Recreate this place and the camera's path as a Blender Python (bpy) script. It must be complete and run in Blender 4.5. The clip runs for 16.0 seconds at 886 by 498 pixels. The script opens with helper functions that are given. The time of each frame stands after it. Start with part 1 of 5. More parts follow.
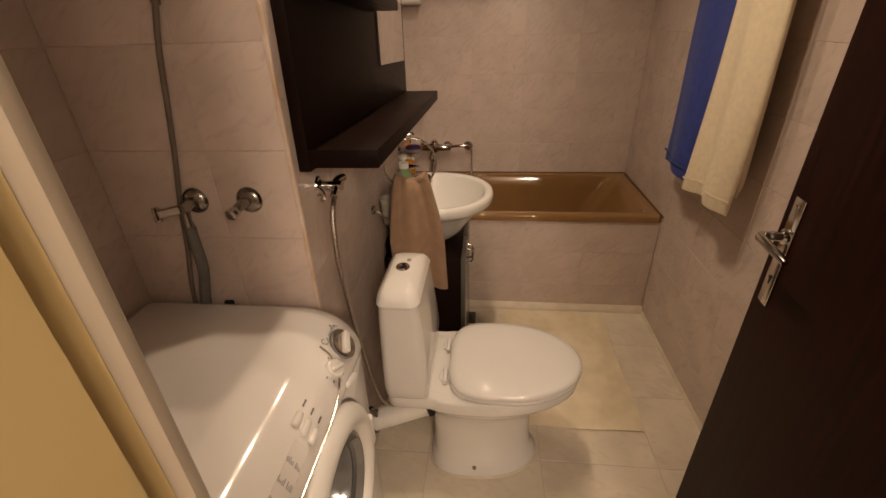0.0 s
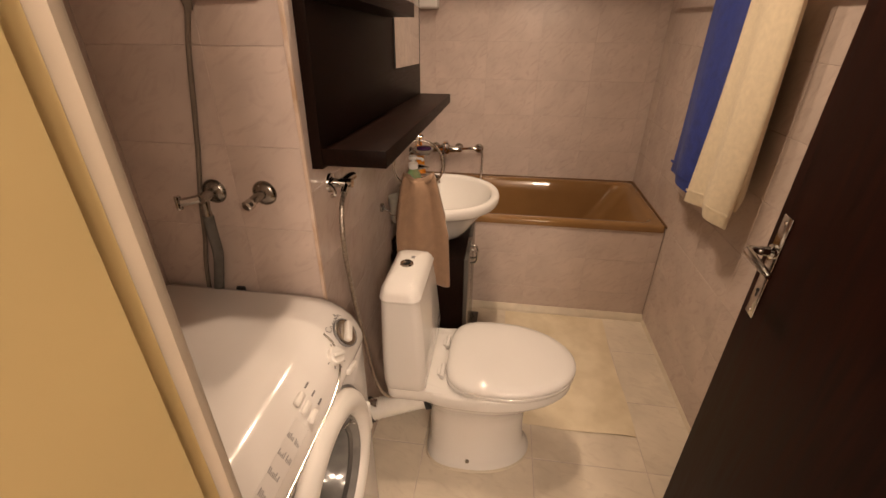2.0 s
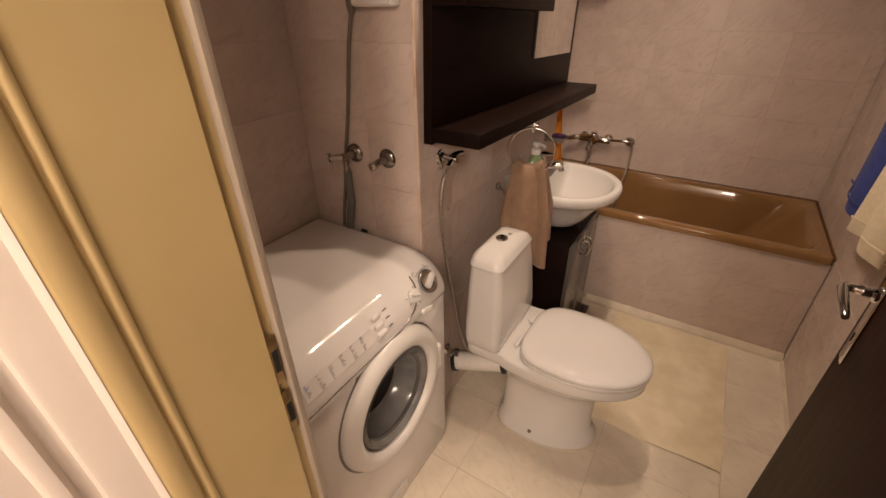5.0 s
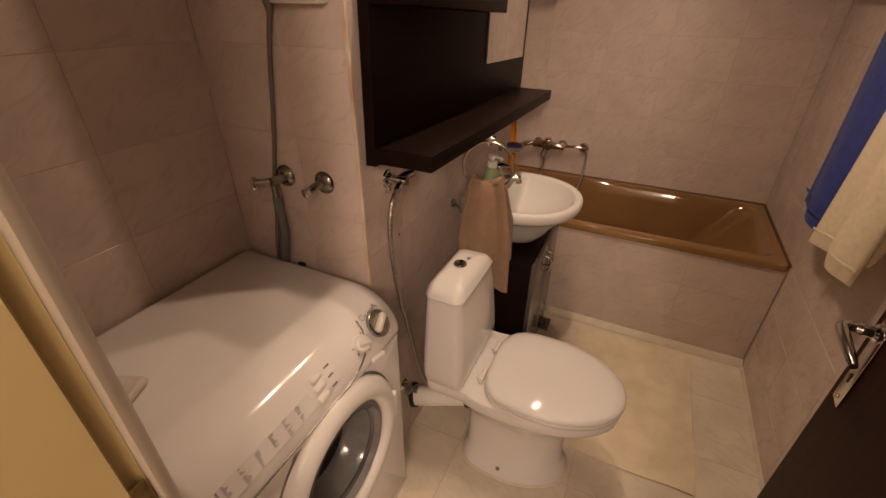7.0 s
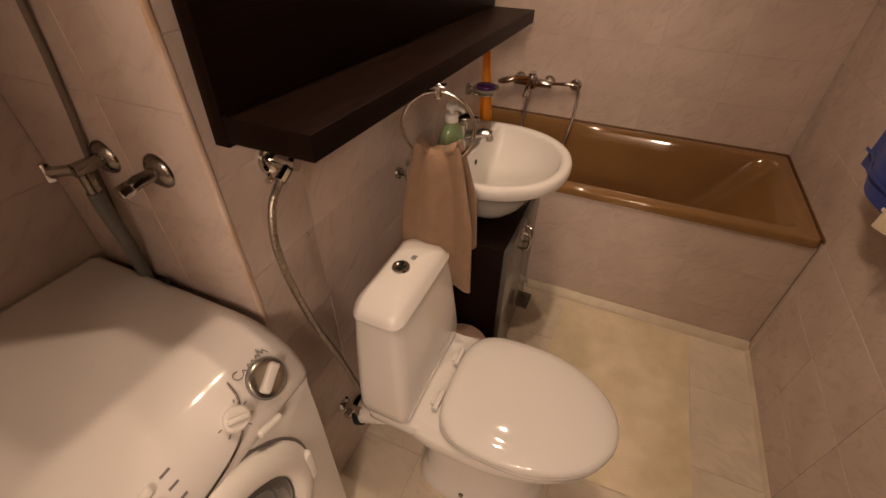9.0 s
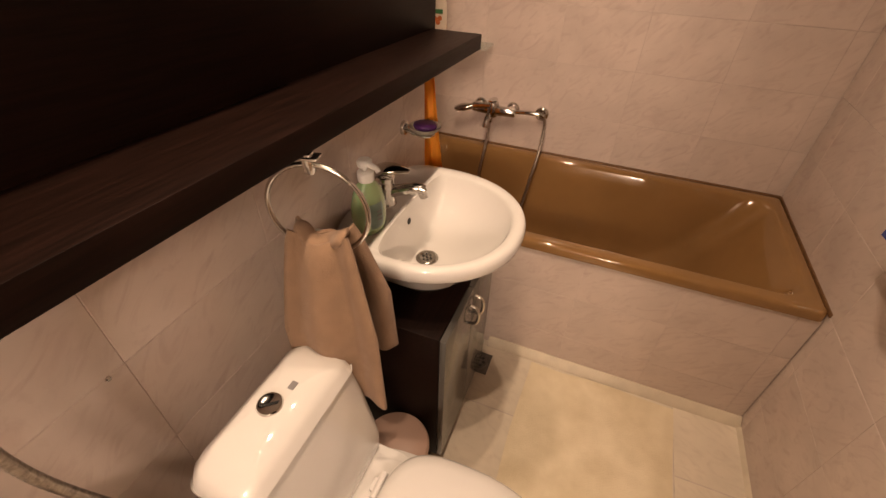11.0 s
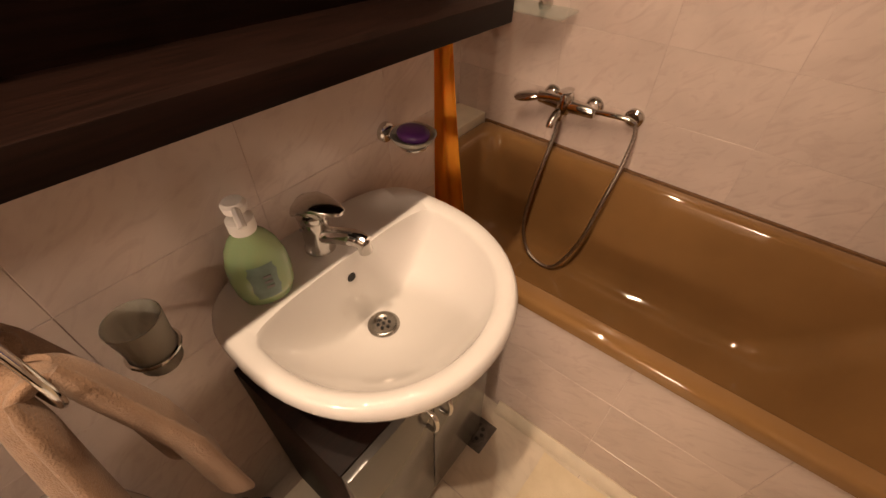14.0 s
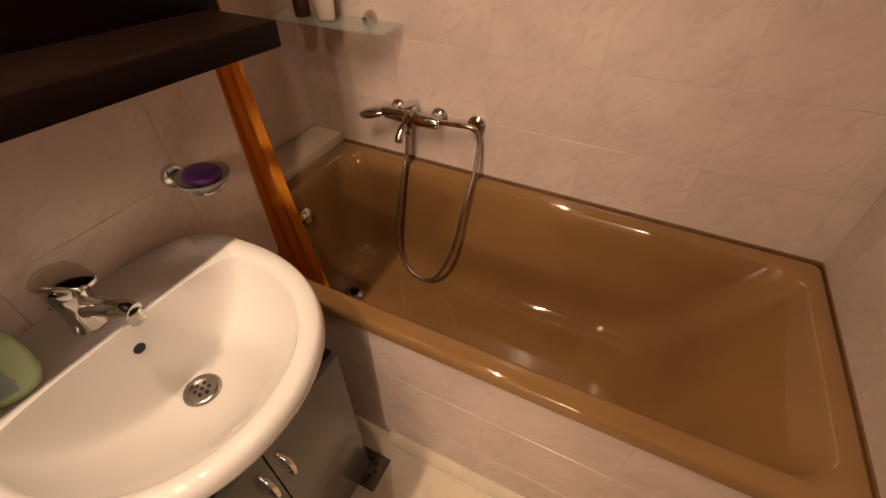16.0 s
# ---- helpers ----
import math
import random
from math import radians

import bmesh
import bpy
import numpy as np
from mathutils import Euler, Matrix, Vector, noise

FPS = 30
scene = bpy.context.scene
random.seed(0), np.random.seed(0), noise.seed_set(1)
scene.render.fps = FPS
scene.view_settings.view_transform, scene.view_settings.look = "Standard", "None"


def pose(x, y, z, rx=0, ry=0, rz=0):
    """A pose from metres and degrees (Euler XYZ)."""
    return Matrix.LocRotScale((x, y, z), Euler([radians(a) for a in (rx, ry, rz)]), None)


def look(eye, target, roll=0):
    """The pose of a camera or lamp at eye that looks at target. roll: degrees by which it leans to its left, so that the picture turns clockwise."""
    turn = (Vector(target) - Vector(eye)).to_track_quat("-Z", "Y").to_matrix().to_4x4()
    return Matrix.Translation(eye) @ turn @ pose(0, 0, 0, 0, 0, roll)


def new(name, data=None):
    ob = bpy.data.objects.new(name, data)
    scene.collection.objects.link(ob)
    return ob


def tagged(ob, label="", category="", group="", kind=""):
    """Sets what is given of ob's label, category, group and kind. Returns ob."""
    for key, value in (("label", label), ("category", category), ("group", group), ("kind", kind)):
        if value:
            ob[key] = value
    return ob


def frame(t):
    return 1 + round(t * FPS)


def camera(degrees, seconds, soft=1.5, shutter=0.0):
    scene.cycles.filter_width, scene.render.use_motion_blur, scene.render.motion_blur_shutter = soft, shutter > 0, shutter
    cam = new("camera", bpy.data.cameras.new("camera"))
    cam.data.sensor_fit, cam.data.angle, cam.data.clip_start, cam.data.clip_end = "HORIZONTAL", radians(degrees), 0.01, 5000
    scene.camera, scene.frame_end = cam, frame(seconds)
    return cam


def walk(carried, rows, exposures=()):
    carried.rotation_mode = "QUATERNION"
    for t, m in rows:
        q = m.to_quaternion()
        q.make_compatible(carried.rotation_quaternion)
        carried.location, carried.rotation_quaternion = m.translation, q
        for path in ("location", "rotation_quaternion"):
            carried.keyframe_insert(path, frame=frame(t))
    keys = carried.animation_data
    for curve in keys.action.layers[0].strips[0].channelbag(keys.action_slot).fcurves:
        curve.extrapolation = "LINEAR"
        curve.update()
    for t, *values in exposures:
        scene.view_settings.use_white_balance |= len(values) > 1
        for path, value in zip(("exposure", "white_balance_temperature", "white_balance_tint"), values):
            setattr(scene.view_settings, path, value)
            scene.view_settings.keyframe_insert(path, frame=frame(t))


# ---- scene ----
cam = camera(92.3, 16.0)
PATH = [
    (0, (0.272, 0.524, 1.453), (0.075, 2.274, 0.505), -1.8),
    (0.5, (0.255, 0.554, 1.456), (0.101, 2.317, 0.522), -1.3),
    (1, (0.257, 0.53, 1.457), (0.173, 2.292, 0.514), -1.2),
    (1.5, (0.252, 0.492, 1.464), (0.188, 2.258, 0.527), 0.7),
    (2, (0.297, 0.48, 1.475), (0.056, 2.225, 0.527), 0.3),
    (2.5, (0.407, 0.496, 1.473), (-0.169, 2.129, 0.471), 1.2),
    (3, (0.46, 0.475, 1.478), (-0.291, 1.996, 0.419), -0.2),
    (3.5, (0.47, 0.396, 1.502), (-0.269, 1.919, 0.436), -0.1),
    (4, (0.488, 0.34, 1.521), (-0.244, 1.873, 0.464), 1.4),
    (4.2, (0.503, 0.351, 1.531), (-0.27, 1.873, 0.49), 0.9),
    (6.3, (0.558, 0.482, 1.525), (-0.42, 1.89, 0.495), -0.3),
    (6.5, (0.544, 0.504, 1.525), (-0.38, 1.94, 0.485), 0.1),
    (7, (0.457, 0.565, 1.525), (-0.272, 2.123, 0.504), 0.6),
    (7.5, (0.406, 0.613, 1.514), (-0.105, 2.236, 0.464), 1.3),
    (8, (0.39, 0.73, 1.499), (-0.14, 2.326, 0.418), 0.7),
    (8.5, (0.386, 0.905, 1.466), (-0.221, 2.389, 0.27), -0.1),
    (9, (0.4, 0.986, 1.452), (-0.207, 2.406, 0.181), 0.7),
    (9.5, (0.386, 1.042, 1.446), (-0.159, 2.498, 0.187), 2.3),
    (9.7, (0.372, 1.085, 1.444), (-0.15, 2.572, 0.213), 3.0),
    (11.8, (0.437, 1.533, 1.404), (-0.134, 2.966, 0.131), 1.0),
    (12, (0.429, 1.576, 1.395), (-0.068, 3.026, 0.111), 1.3),
    (12.5, (0.395, 1.665, 1.397), (0.078, 3.193, 0.147), 3.6),
    (13, (0.402, 1.751, 1.381), (-0.077, 3.211, 0.099), 1.9),
    (13.5, (0.428, 1.849, 1.357), (-0.282, 3.12, -0.015), 2.3),
    (14, (0.451, 1.898, 1.353), (-0.444, 3.032, -0.03), 0.6),
    (14.5, (0.46, 1.925, 1.354), (-0.555, 2.989, -0.002), 0.2),
    (15, (0.478, 1.963, 1.352), (-0.532, 3.024, -0.01), -0.6),
    (15.5, (0.545, 2.025, 1.342), (-0.247, 3.236, -0.038), -0.2),
    (16, (0.601, 2.069, 1.349), (-0.053, 3.393, 0.0), 0.0),
]
EXPOSURES = [(0, 0.08, 6450, 5), (0.5, 0.28, 6400, 5), (1.5, 0.38, 6450, 8), (2.5, 0.52, 6400, 9), (3.2, 0.6, 6150, 9), (4.2, 0.46, 5950, 8), (6.3, 0.0, 6600, 12), (7.0, -0.02, 6650, 13), (7.8, 0.02, 6700, 14), (8.7, 0.0, 6700, 13), (9.7, 0.18, 6700, 13), (11.8, 0.9, 6700, 11), (13, 0.86, 6750, 11), (14.3, 0.8, 6850, 12), (16, 0.8, 6850, 12)]
walk(cam, [(t, look(eye, target, roll)) for t, eye, target, roll in PATH], EXPOSURES)

# ---- world and lights ----
world = bpy.data.worlds.new("world")
scene.world = world
world.use_nodes = True
world.node_tree.nodes["Background"].inputs["Color"].default_value = (1.0, 0.86, 0.7, 1)
world.node_tree.nodes["Background"].inputs["Strength"].default_value = 0.02

LAMP = (0.225, 1.90, 2.41)
BULBS = ((0.0, 0.34, 20), (0.0, -0.04, 25), (0.0, -0.28, 28))
WARM = (1.0, 0.73, 0.515)


def bulb_light(x, y, z, watts, radius, colour):
    data = bpy.data.lights.new("bulb_light", "POINT")
    data.energy, data.shadow_soft_size, data.color = watts, radius, colour
    new("bulb_light", data).location = (x, y, z)


def spot_light(x, y, z, watts, radius, colour):
    """A reflector bulb that shines downward."""
    data = bpy.data.lights.new("spot_light", "SPOT")
    data.energy, data.shadow_soft_size, data.color = watts, radius, colour
    data.spot_size, data.spot_blend = radians(155), 1.0
    new("spot_light", data).location = (x, y, z)


for dx, dy, watts in BULBS:
    spot_light(LAMP[0] + dx, LAMP[1] + dy, LAMP[2] - 0.05, watts, 0.02, WARM)
bulb_light(1.15, -0.55, 2.30, 20, 0.12, (1.0, 0.78, 0.60))
bulb_light(0.92, -1.12, 2.22, 80, 0.16, (1.0, 0.78, 0.60))


# ---- mesh helpers ----
def bm_data(verts, faces):
    me = bpy.data.meshes.new("tmp")
    me.from_pydata([tuple(v) for v in verts], [], faces)
    bm = bmesh.new()
    bm.from_mesh(me)
    bpy.data.meshes.remove(me)
    return bm


def bm_box(x0, x1, y0, y1, z0, z1, bev=0.0, seg=2):
    bm = bmesh.new()
    bmesh.ops.create_cube(bm, size=1)
    for v in bm.verts:
        v.co = ((x0 + x1) / 2 + v.co.x * (x1 - x0), (y0 + y1) / 2 + v.co.y * (y1 - y0), (z0 + z1) / 2 + v.co.z * (z1 - z0))
    if bev:
        bmesh.ops.bevel(bm, geom=bm.edges[:], offset=bev, segments=seg, affect="EDGES", profile=0.5)
    return bm


def bm_loft(rings, cap0=True, cap1=True, closed=True):
    n = len(rings[0])
    verts = [p for r in rings for p in r]
    faces = []
    for k in range(len(rings) - 1):
        for i in range(n if closed else n - 1):
            a, b = k * n + i, k * n + (i + 1) % n
            faces.append((a, b, b + n, a + n))
    if cap0:
        faces.append(tuple(reversed(range(n))))
    if cap1:
        faces.append(tuple(range((len(rings) - 1) * n, len(rings) * n)))
    bm = bm_data(verts, faces)
    bmesh.ops.recalc_face_normals(bm, faces=bm.faces[:])
    return bm


def bm_lathe(profile, n=32, caps=True):
    """Turns (radius, height) pairs about the z axis."""
    rings = [[(max(r, 0.0004) * math.cos(a), max(r, 0.0004) * math.sin(a), z) for a in (2 * math.pi * i / n for i in range(n))] for r, z in profile]
    return bm_loft(rings, caps, caps)


def curve_points(pts, steps=8):
    """A smooth line through the points."""
    p = [Vector(q) for q in pts]
    p = [2 * p[0] - p[1]] + p + [2 * p[-1] - p[-2]]
    out = []
    for i in range(1, len(p) - 2):
        for k in range(steps):
            t = k / steps
            out.append(0.5 * (2 * p[i] + (p[i + 1] - p[i - 1]) * t + (2 * p[i - 1] - 5 * p[i] + 4 * p[i + 1] - p[i + 2]) * t * t + (3 * p[i] - p[i - 1] - 3 * p[i + 1] + p[i + 2]) * t ** 3))
    out.append(p[-2])
    return out


def bm_tube(pts, r, n=12, ribs=0.0, loop=False):
    """A round tube along a line; ribs: depth of its rings."""
    pts = [Vector(q) for q in pts]
    rings, up = [], None
    count = len(pts)
    for i, q in enumerate(pts):
        a, b = (pts[i - 1], pts[(i + 1) % count]) if loop else (pts[max(i - 1, 0)], pts[min(i + 1, count - 1)])
        d = (b - a).normalized()
        if up is None:
            up = d.orthogonal().normalized()
        up = (up - d * up.dot(d)).normalized()
        side = d.cross(up)
        rr = (r[i] if isinstance(r, (list, tuple)) else r) - (ribs if i % 2 else 0)
        rings.append([q + rr * (math.cos(t) * up + math.sin(t) * side) for t in (2 * math.pi * k / n for k in range(n))])
    if loop:
        rings.append(rings[0])
        bm = bm_loft(rings, False, False)
        bmesh.ops.remove_doubles(bm, verts=bm.verts[:], dist=1e-5)
        return bm
    return bm_loft(rings)


def rounded(x0, x1, y0, y1, r, z, n=6):
    """A ring: a rectangle with round corners."""
    pts = []
    for cx, cy, a0 in ((x1 - r, y1 - r, 0), (x0 + r, y1 - r, 90), (x0 + r, y0 + r, 180), (x1 - r, y0 + r, 270)):
        for k in range(n + 1):
            a = radians(a0 + 90 * k / n)
            pts.append((cx + r * math.cos(a), cy + r * math.sin(a), z))
    return pts


def moved(bm, m):
    bm.transform(m)
    return bm


def merged(*bms):
    out = bmesh.new()
    for b in bms:
        me = bpy.data.meshes.new("tmp")
        b.to_mesh(me)
        out.from_mesh(me)
        bpy.data.meshes.remove(me)
        b.free()
    return out


def part(name, bm, mat, parent=None, label="", angle=38):
    me = bpy.data.meshes.new(name)
    bm.to_mesh(me)
    bm.free()
    me.materials.append(mat)
    me.polygons.foreach_set("use_smooth", [True] * len(me.polygons))
    me.set_sharp_from_angle(angle=radians(angle))
    ob = new(name, me)
    if parent:
        ob.parent = parent
    if label:
        ob["label"] = label
    return ob


def thing(name, label, category, m=None, group=""):
    ob = new(name)
    ob.empty_display_size = 0.05
    if m is not None:
        ob.matrix_world = m
    return tagged(ob, label, category, group)


def structure(ob, label, category):
    return tagged(ob, label, category, kind="structure")


# ---- materials ----
def material(name, base, rough=0.5, metal=0.0, vary=0.1, scale=6.0, grain=0.0, grain_scale=120.0, coat=0.0, stretch=(1, 1, 1), other=None, rough_vary=0.08, sheen=0.0, transmission=0.0, ior=1.45, detail=4.0, subsurface=0.0, spec=0.5):
    mat = bpy.data.materials.new(name)
    mat.use_nodes = True
    nt = mat.node_tree
    bsdf = nt.nodes["Principled BSDF"]
    bsdf.inputs["Metallic"].default_value = metal
    bsdf.inputs["Coat Weight"].default_value = coat
    bsdf.inputs["Coat Roughness"].default_value = 0.05
    bsdf.inputs["Sheen Weight"].default_value = sheen
    bsdf.inputs["Transmission Weight"].default_value = transmission
    bsdf.inputs["IOR"].default_value = ior
    bsdf.inputs["Specular IOR Level"].default_value = spec
    if subsurface:
        bsdf.inputs["Subsurface Weight"].default_value = subsurface
        bsdf.inputs["Subsurface Scale"].default_value = 0.01
    coord, info = nt.nodes.new("ShaderNodeTexCoord"), nt.nodes.new("ShaderNodeObjectInfo")
    shift = nt.nodes.new("ShaderNodeVectorMath")
    shift.operation = "MULTIPLY_ADD"
    nt.links.new(info.outputs["Random"], shift.inputs[0])
    shift.inputs[1].default_value = (17, 31, 23)
    nt.links.new(coord.outputs["Object"], shift.inputs[2])
    mapping = nt.nodes.new("ShaderNodeMapping")
    mapping.inputs["Scale"].default_value = stretch
    nt.links.new(shift.outputs[0], mapping.inputs["Vector"])
    n1 = nt.nodes.new("ShaderNodeTexNoise")
    n1.inputs["Scale"].default_value, n1.inputs["Detail"].default_value = scale, detail
    nt.links.new(mapping.outputs[0], n1.inputs["Vector"])
    ramp = nt.nodes.new("ShaderNodeValToRGB")
    lo = other or [c * (1 - vary) for c in base]
    hi = [min(1, c * (1 + vary * 0.5)) for c in base]
    ramp.color_ramp.elements[0].position, ramp.color_ramp.elements[1].position = 0.32, 0.68
    ramp.color_ramp.elements[0].color, ramp.color_ramp.elements[1].color = (*lo, 1), (*hi, 1)
    nt.links.new(n1.outputs["Fac"], ramp.inputs[0])
    nt.links.new(ramp.outputs[0], bsdf.inputs["Base Color"])
    rr = nt.nodes.new("ShaderNodeMapRange")
    rr.inputs["To Min"].default_value, rr.inputs["To Max"].default_value = max(rough - rough_vary, 0.01), min(rough + rough_vary, 1)
    nt.links.new(n1.outputs["Fac"], rr.inputs["Value"])
    nt.links.new(rr.outputs[0], bsdf.inputs["Roughness"])
    if grain:
        n2 = nt.nodes.new("ShaderNodeTexNoise")
        n2.inputs["Scale"].default_value, n2.inputs["Detail"].default_value = grain_scale, 3
        nt.links.new(mapping.outputs[0], n2.inputs["Vector"])
        bump = nt.nodes.new("ShaderNodeBump")
        bump.inputs["Strength"].default_value, bump.inputs["Distance"].default_value = grain, 0.002
        nt.links.new(n2.outputs["Fac"], bump.inputs["Height"])
        nt.links.new(bump.outputs[0], bsdf.inputs["Normal"])
    return mat


def marble(name, base, streak, rough, amount, turn):
    """Glazed tile with soft clouds and short feathery streaks."""
    mat = material(name, base, rough, vary=0.10, scale=7, grain=0.03, grain_scale=25, rough_vary=0.05)
    nt = mat.node_tree
    bsdf = nt.nodes["Principled BSDF"]
    shift = next(n for n in nt.nodes if n.type == "VECT_MATH")
    ramp = next(n for n in nt.nodes if n.type == "VALTORGB")
    spin = nt.nodes.new("ShaderNodeVectorRotate")
    spin.rotation_type = "Z_AXIS"
    spin.inputs["Angle"].default_value = radians(turn)
    nt.links.new(shift.outputs[0], spin.inputs["Vector"])
    m2 = nt.nodes.new("ShaderNodeMapping")
    m2.inputs["Scale"].default_value = (6, 13, 6)
    nt.links.new(spin.outputs[0], m2.inputs["Vector"])
    n3 = nt.nodes.new("ShaderNodeTexNoise")
    n3.inputs["Scale"].default_value, n3.inputs["Detail"].default_value, n3.inputs["Distortion"].default_value = 1.5, 5, 2.6
    nt.links.new(m2.outputs[0], n3.inputs["Vector"])
    fac = nt.nodes.new("ShaderNodeMapRange")
    fac.inputs["From Min"].default_value, fac.inputs["From Max"].default_value = 0.50, 0.74
    fac.inputs["To Min"].default_value, fac.inputs["To Max"].default_value = 0, amount
    nt.links.new(n3.outputs["Fac"], fac.inputs["Value"])
    mix = nt.nodes.new("ShaderNodeMixRGB")
    mix.inputs["Color2"].default_value = (*streak, 1)
    nt.links.new(fac.outputs[0], mix.inputs["Fac"])
    nt.links.new(ramp.outputs[0], mix.inputs["Color1"])
    nt.links.new(mix.outputs[0], bsdf.inputs["Base Color"])
    return mat


M_TILE = marble("wall_tile_glaze", (0.575, 0.477, 0.42), (0.40, 0.30, 0.265), 0.2, 0.42, -40)
M_FLOOR_TILE = marble("floor_tile_glaze", (0.68, 0.60, 0.485), (0.47, 0.39, 0.31), 0.3, 0.35, 20)
M_GROUT = material("grout", (0.54, 0.45, 0.405), 0.85, vary=0.25, scale=30, grain=0.3)
M_HALL = material("hall_paint", (0.50, 0.45, 0.42), 0.6, vary=0.05, scale=2, grain=0.1, grain_scale=140)
M_HALL_FLOOR = material("hall_floor", (0.25, 0.15, 0.08), 0.4, vary=0.3, scale=4, stretch=(1, 8, 1), grain=0.1)
M_CREAM = material("cream_gloss_paint", (0.50, 0.385, 0.185), 0.32, vary=0.07, scale=5, grain=0.08, grain_scale=40, coat=0.1)
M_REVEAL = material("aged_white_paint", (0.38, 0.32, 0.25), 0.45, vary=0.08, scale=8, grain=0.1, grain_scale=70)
M_WHITE_PAINT = material("white_gloss_paint", (0.76, 0.69, 0.62), 0.4, vary=0.05, scale=6, grain=0.08, grain_scale=60)
M_DOOR = material("dark_mahogany", (0.020, 0.0055, 0.0035), 0.5, vary=0.45, scale=5, stretch=(14, 14, 1), grain=0.05, grain_scale=60, coat=0.0, spec=0.08)
M_CERAMIC = material("white_ceramic", (0.66, 0.635, 0.605), 0.045, vary=0.02, scale=4, coat=0.4, rough_vary=0.01)
M_SEAT = material("white_plastic_seat", (0.68, 0.655, 0.63), 0.04, vary=0.02, scale=4, coat=0.3, rough_vary=0.01)
M_ENAMEL = material("white_enamel", (0.76, 0.73, 0.71), 0.2, vary=0.03, scale=5, coat=0.2, rough_vary=0.05)
M_PLASTIC = material("white_plastic", (0.74, 0.71, 0.67), 0.32, vary=0.03, scale=9)
M_PANEL = material("panel_plastic", (0.78, 0.745, 0.715), 0.11, vary=0.02, scale=9, rough_vary=0.03)
M_TUB = material("brown_bath_enamel", (0.230, 0.1235, 0.046), 0.05, vary=0.1, scale=5, coat=0.4, rough_vary=0.015)
M_CHROME = material("chrome", (0.62, 0.60, 0.57), 0.12, 1.0, vary=0.12, scale=25, rough_vary=0.07)
M_DULL = material("dull_steel", (0.36, 0.335, 0.30), 0.24, 1.0, vary=0.25, scale=40, rough_vary=0.12)
M_GRATE = material("tarnished_grate", (0.14, 0.125, 0.11), 0.42, 0.8, vary=0.3, scale=40)
M_BRAID = material("braided_hose_steel", (0.42, 0.37, 0.32), 0.35, 1.0, vary=0.35, scale=160, grain=0.6, grain_scale=400)
M_WENGE = material("dark_wenge_laminate", (0.0095, 0.0040, 0.0028), 0.42, vary=0.6, scale=7, stretch=(30, 1.4, 30), grain=0.12, grain_scale=60, other=(0.0058, 0.0030, 0.0022), spec=0.08)
M_GREY_DOOR = material("grey_gloss_front", (0.085, 0.08, 0.072), 0.22, vary=0.1, scale=4, coat=0.2)
M_BLACK = material("black_rubber", (0.012, 0.012, 0.012), 0.6, vary=0.2)
M_DARK = material("dark_void", (0.01, 0.008, 0.006), 0.8, vary=0.2)
M_GREY_HOSE = material("grey_rubber_hose", (0.13, 0.125, 0.11), 0.55, vary=0.2, scale=30)
M_CABLE = material("grey_cable", (0.16, 0.13, 0.10), 0.5, vary=0.15, scale=20)
M_GLASS = material("clear_glass", (0.62, 0.74, 0.66), 0.03, vary=0.0, ior=1.45, rough_vary=0.01)
M_GLASS.node_tree.nodes["Principled BSDF"].inputs["Alpha"].default_value = 0.22
M_BRASS = material("worn_brass", (0.42, 0.30, 0.13), 0.4, 0.85, vary=0.3, scale=60)
M_FROST = material("frosted_glass", (0.66, 0.64, 0.56), 0.5, vary=0.04, transmission=0.65, rough_vary=0.05)
M_MIRROR = material("mirror_silver", (0.9, 0.9, 0.88), 0.01, 1.0, vary=0.0, rough_vary=0.005)
M_BLUE = material("blue_terry", (0.022, 0.042, 0.25), 0.95, vary=0.25, scale=30, grain=1.0, grain_scale=420, sheen=0.08)
M_CREAM_TERRY = material("cream_terry", (0.76, 0.65, 0.47), 0.95, vary=0.07, scale=60, grain=1.0, grain_scale=380, sheen=0.12)
M_TAN_TERRY = material("tan_terry", (0.26, 0.162, 0.100), 0.95, vary=0.1, scale=35, grain=1.0, grain_scale=420, sheen=0.12)
M_MAT = material("cream_bath_mat", (0.70, 0.61, 0.45), 0.95, vary=0.2, scale=9, grain=0.8, grain_scale=220, other=(0.63, 0.53, 0.36), sheen=0.1, detail=7)
M_CURTAIN = material("orange_vinyl_curtain", (1.0, 0.36, 0.035), 0.5, vary=0.07, scale=6, stretch=(8, 8, 1), subsurface=0.15)
M_SOAP = material("green_liquid_soap", (0.31, 0.42, 0.22), 0.16, vary=0.1, scale=8, coat=0.3, subsurface=0.3)
M_SOAP_LABEL = material("teal_label", (0.17, 0.25, 0.21), 0.4, vary=0.25, scale=40)
M_PURPLE = material("purple_soap", (0.07, 0.015, 0.11), 0.4, vary=0.2, scale=20)
M_BIN = material("dusty_pink_plastic", (0.36, 0.24, 0.19), 0.4, vary=0.06)
M_PVC = material("white_pvc_pipe", (0.70, 0.67, 0.62), 0.35, vary=0.06, scale=20, grain=0.3, grain_scale=60)
M_SHAMPOO = material("cream_bottle_plastic", (0.74, 0.66, 0.55), 0.3, vary=0.03)
M_ORANGE_CAP = material("orange_cap_plastic", (0.60, 0.24, 0.05), 0.35, vary=0.05)
M_GREEN_BAND = material("green_print", (0.06, 0.20, 0.08), 0.4, vary=0.1)
M_RED_PRINT = material("orange_fruit_print", (0.62, 0.18, 0.06), 0.4, vary=0.3, scale=60)
M_PRINT = material("grey_print", (0.20, 0.19, 0.19), 0.5, vary=0.1)
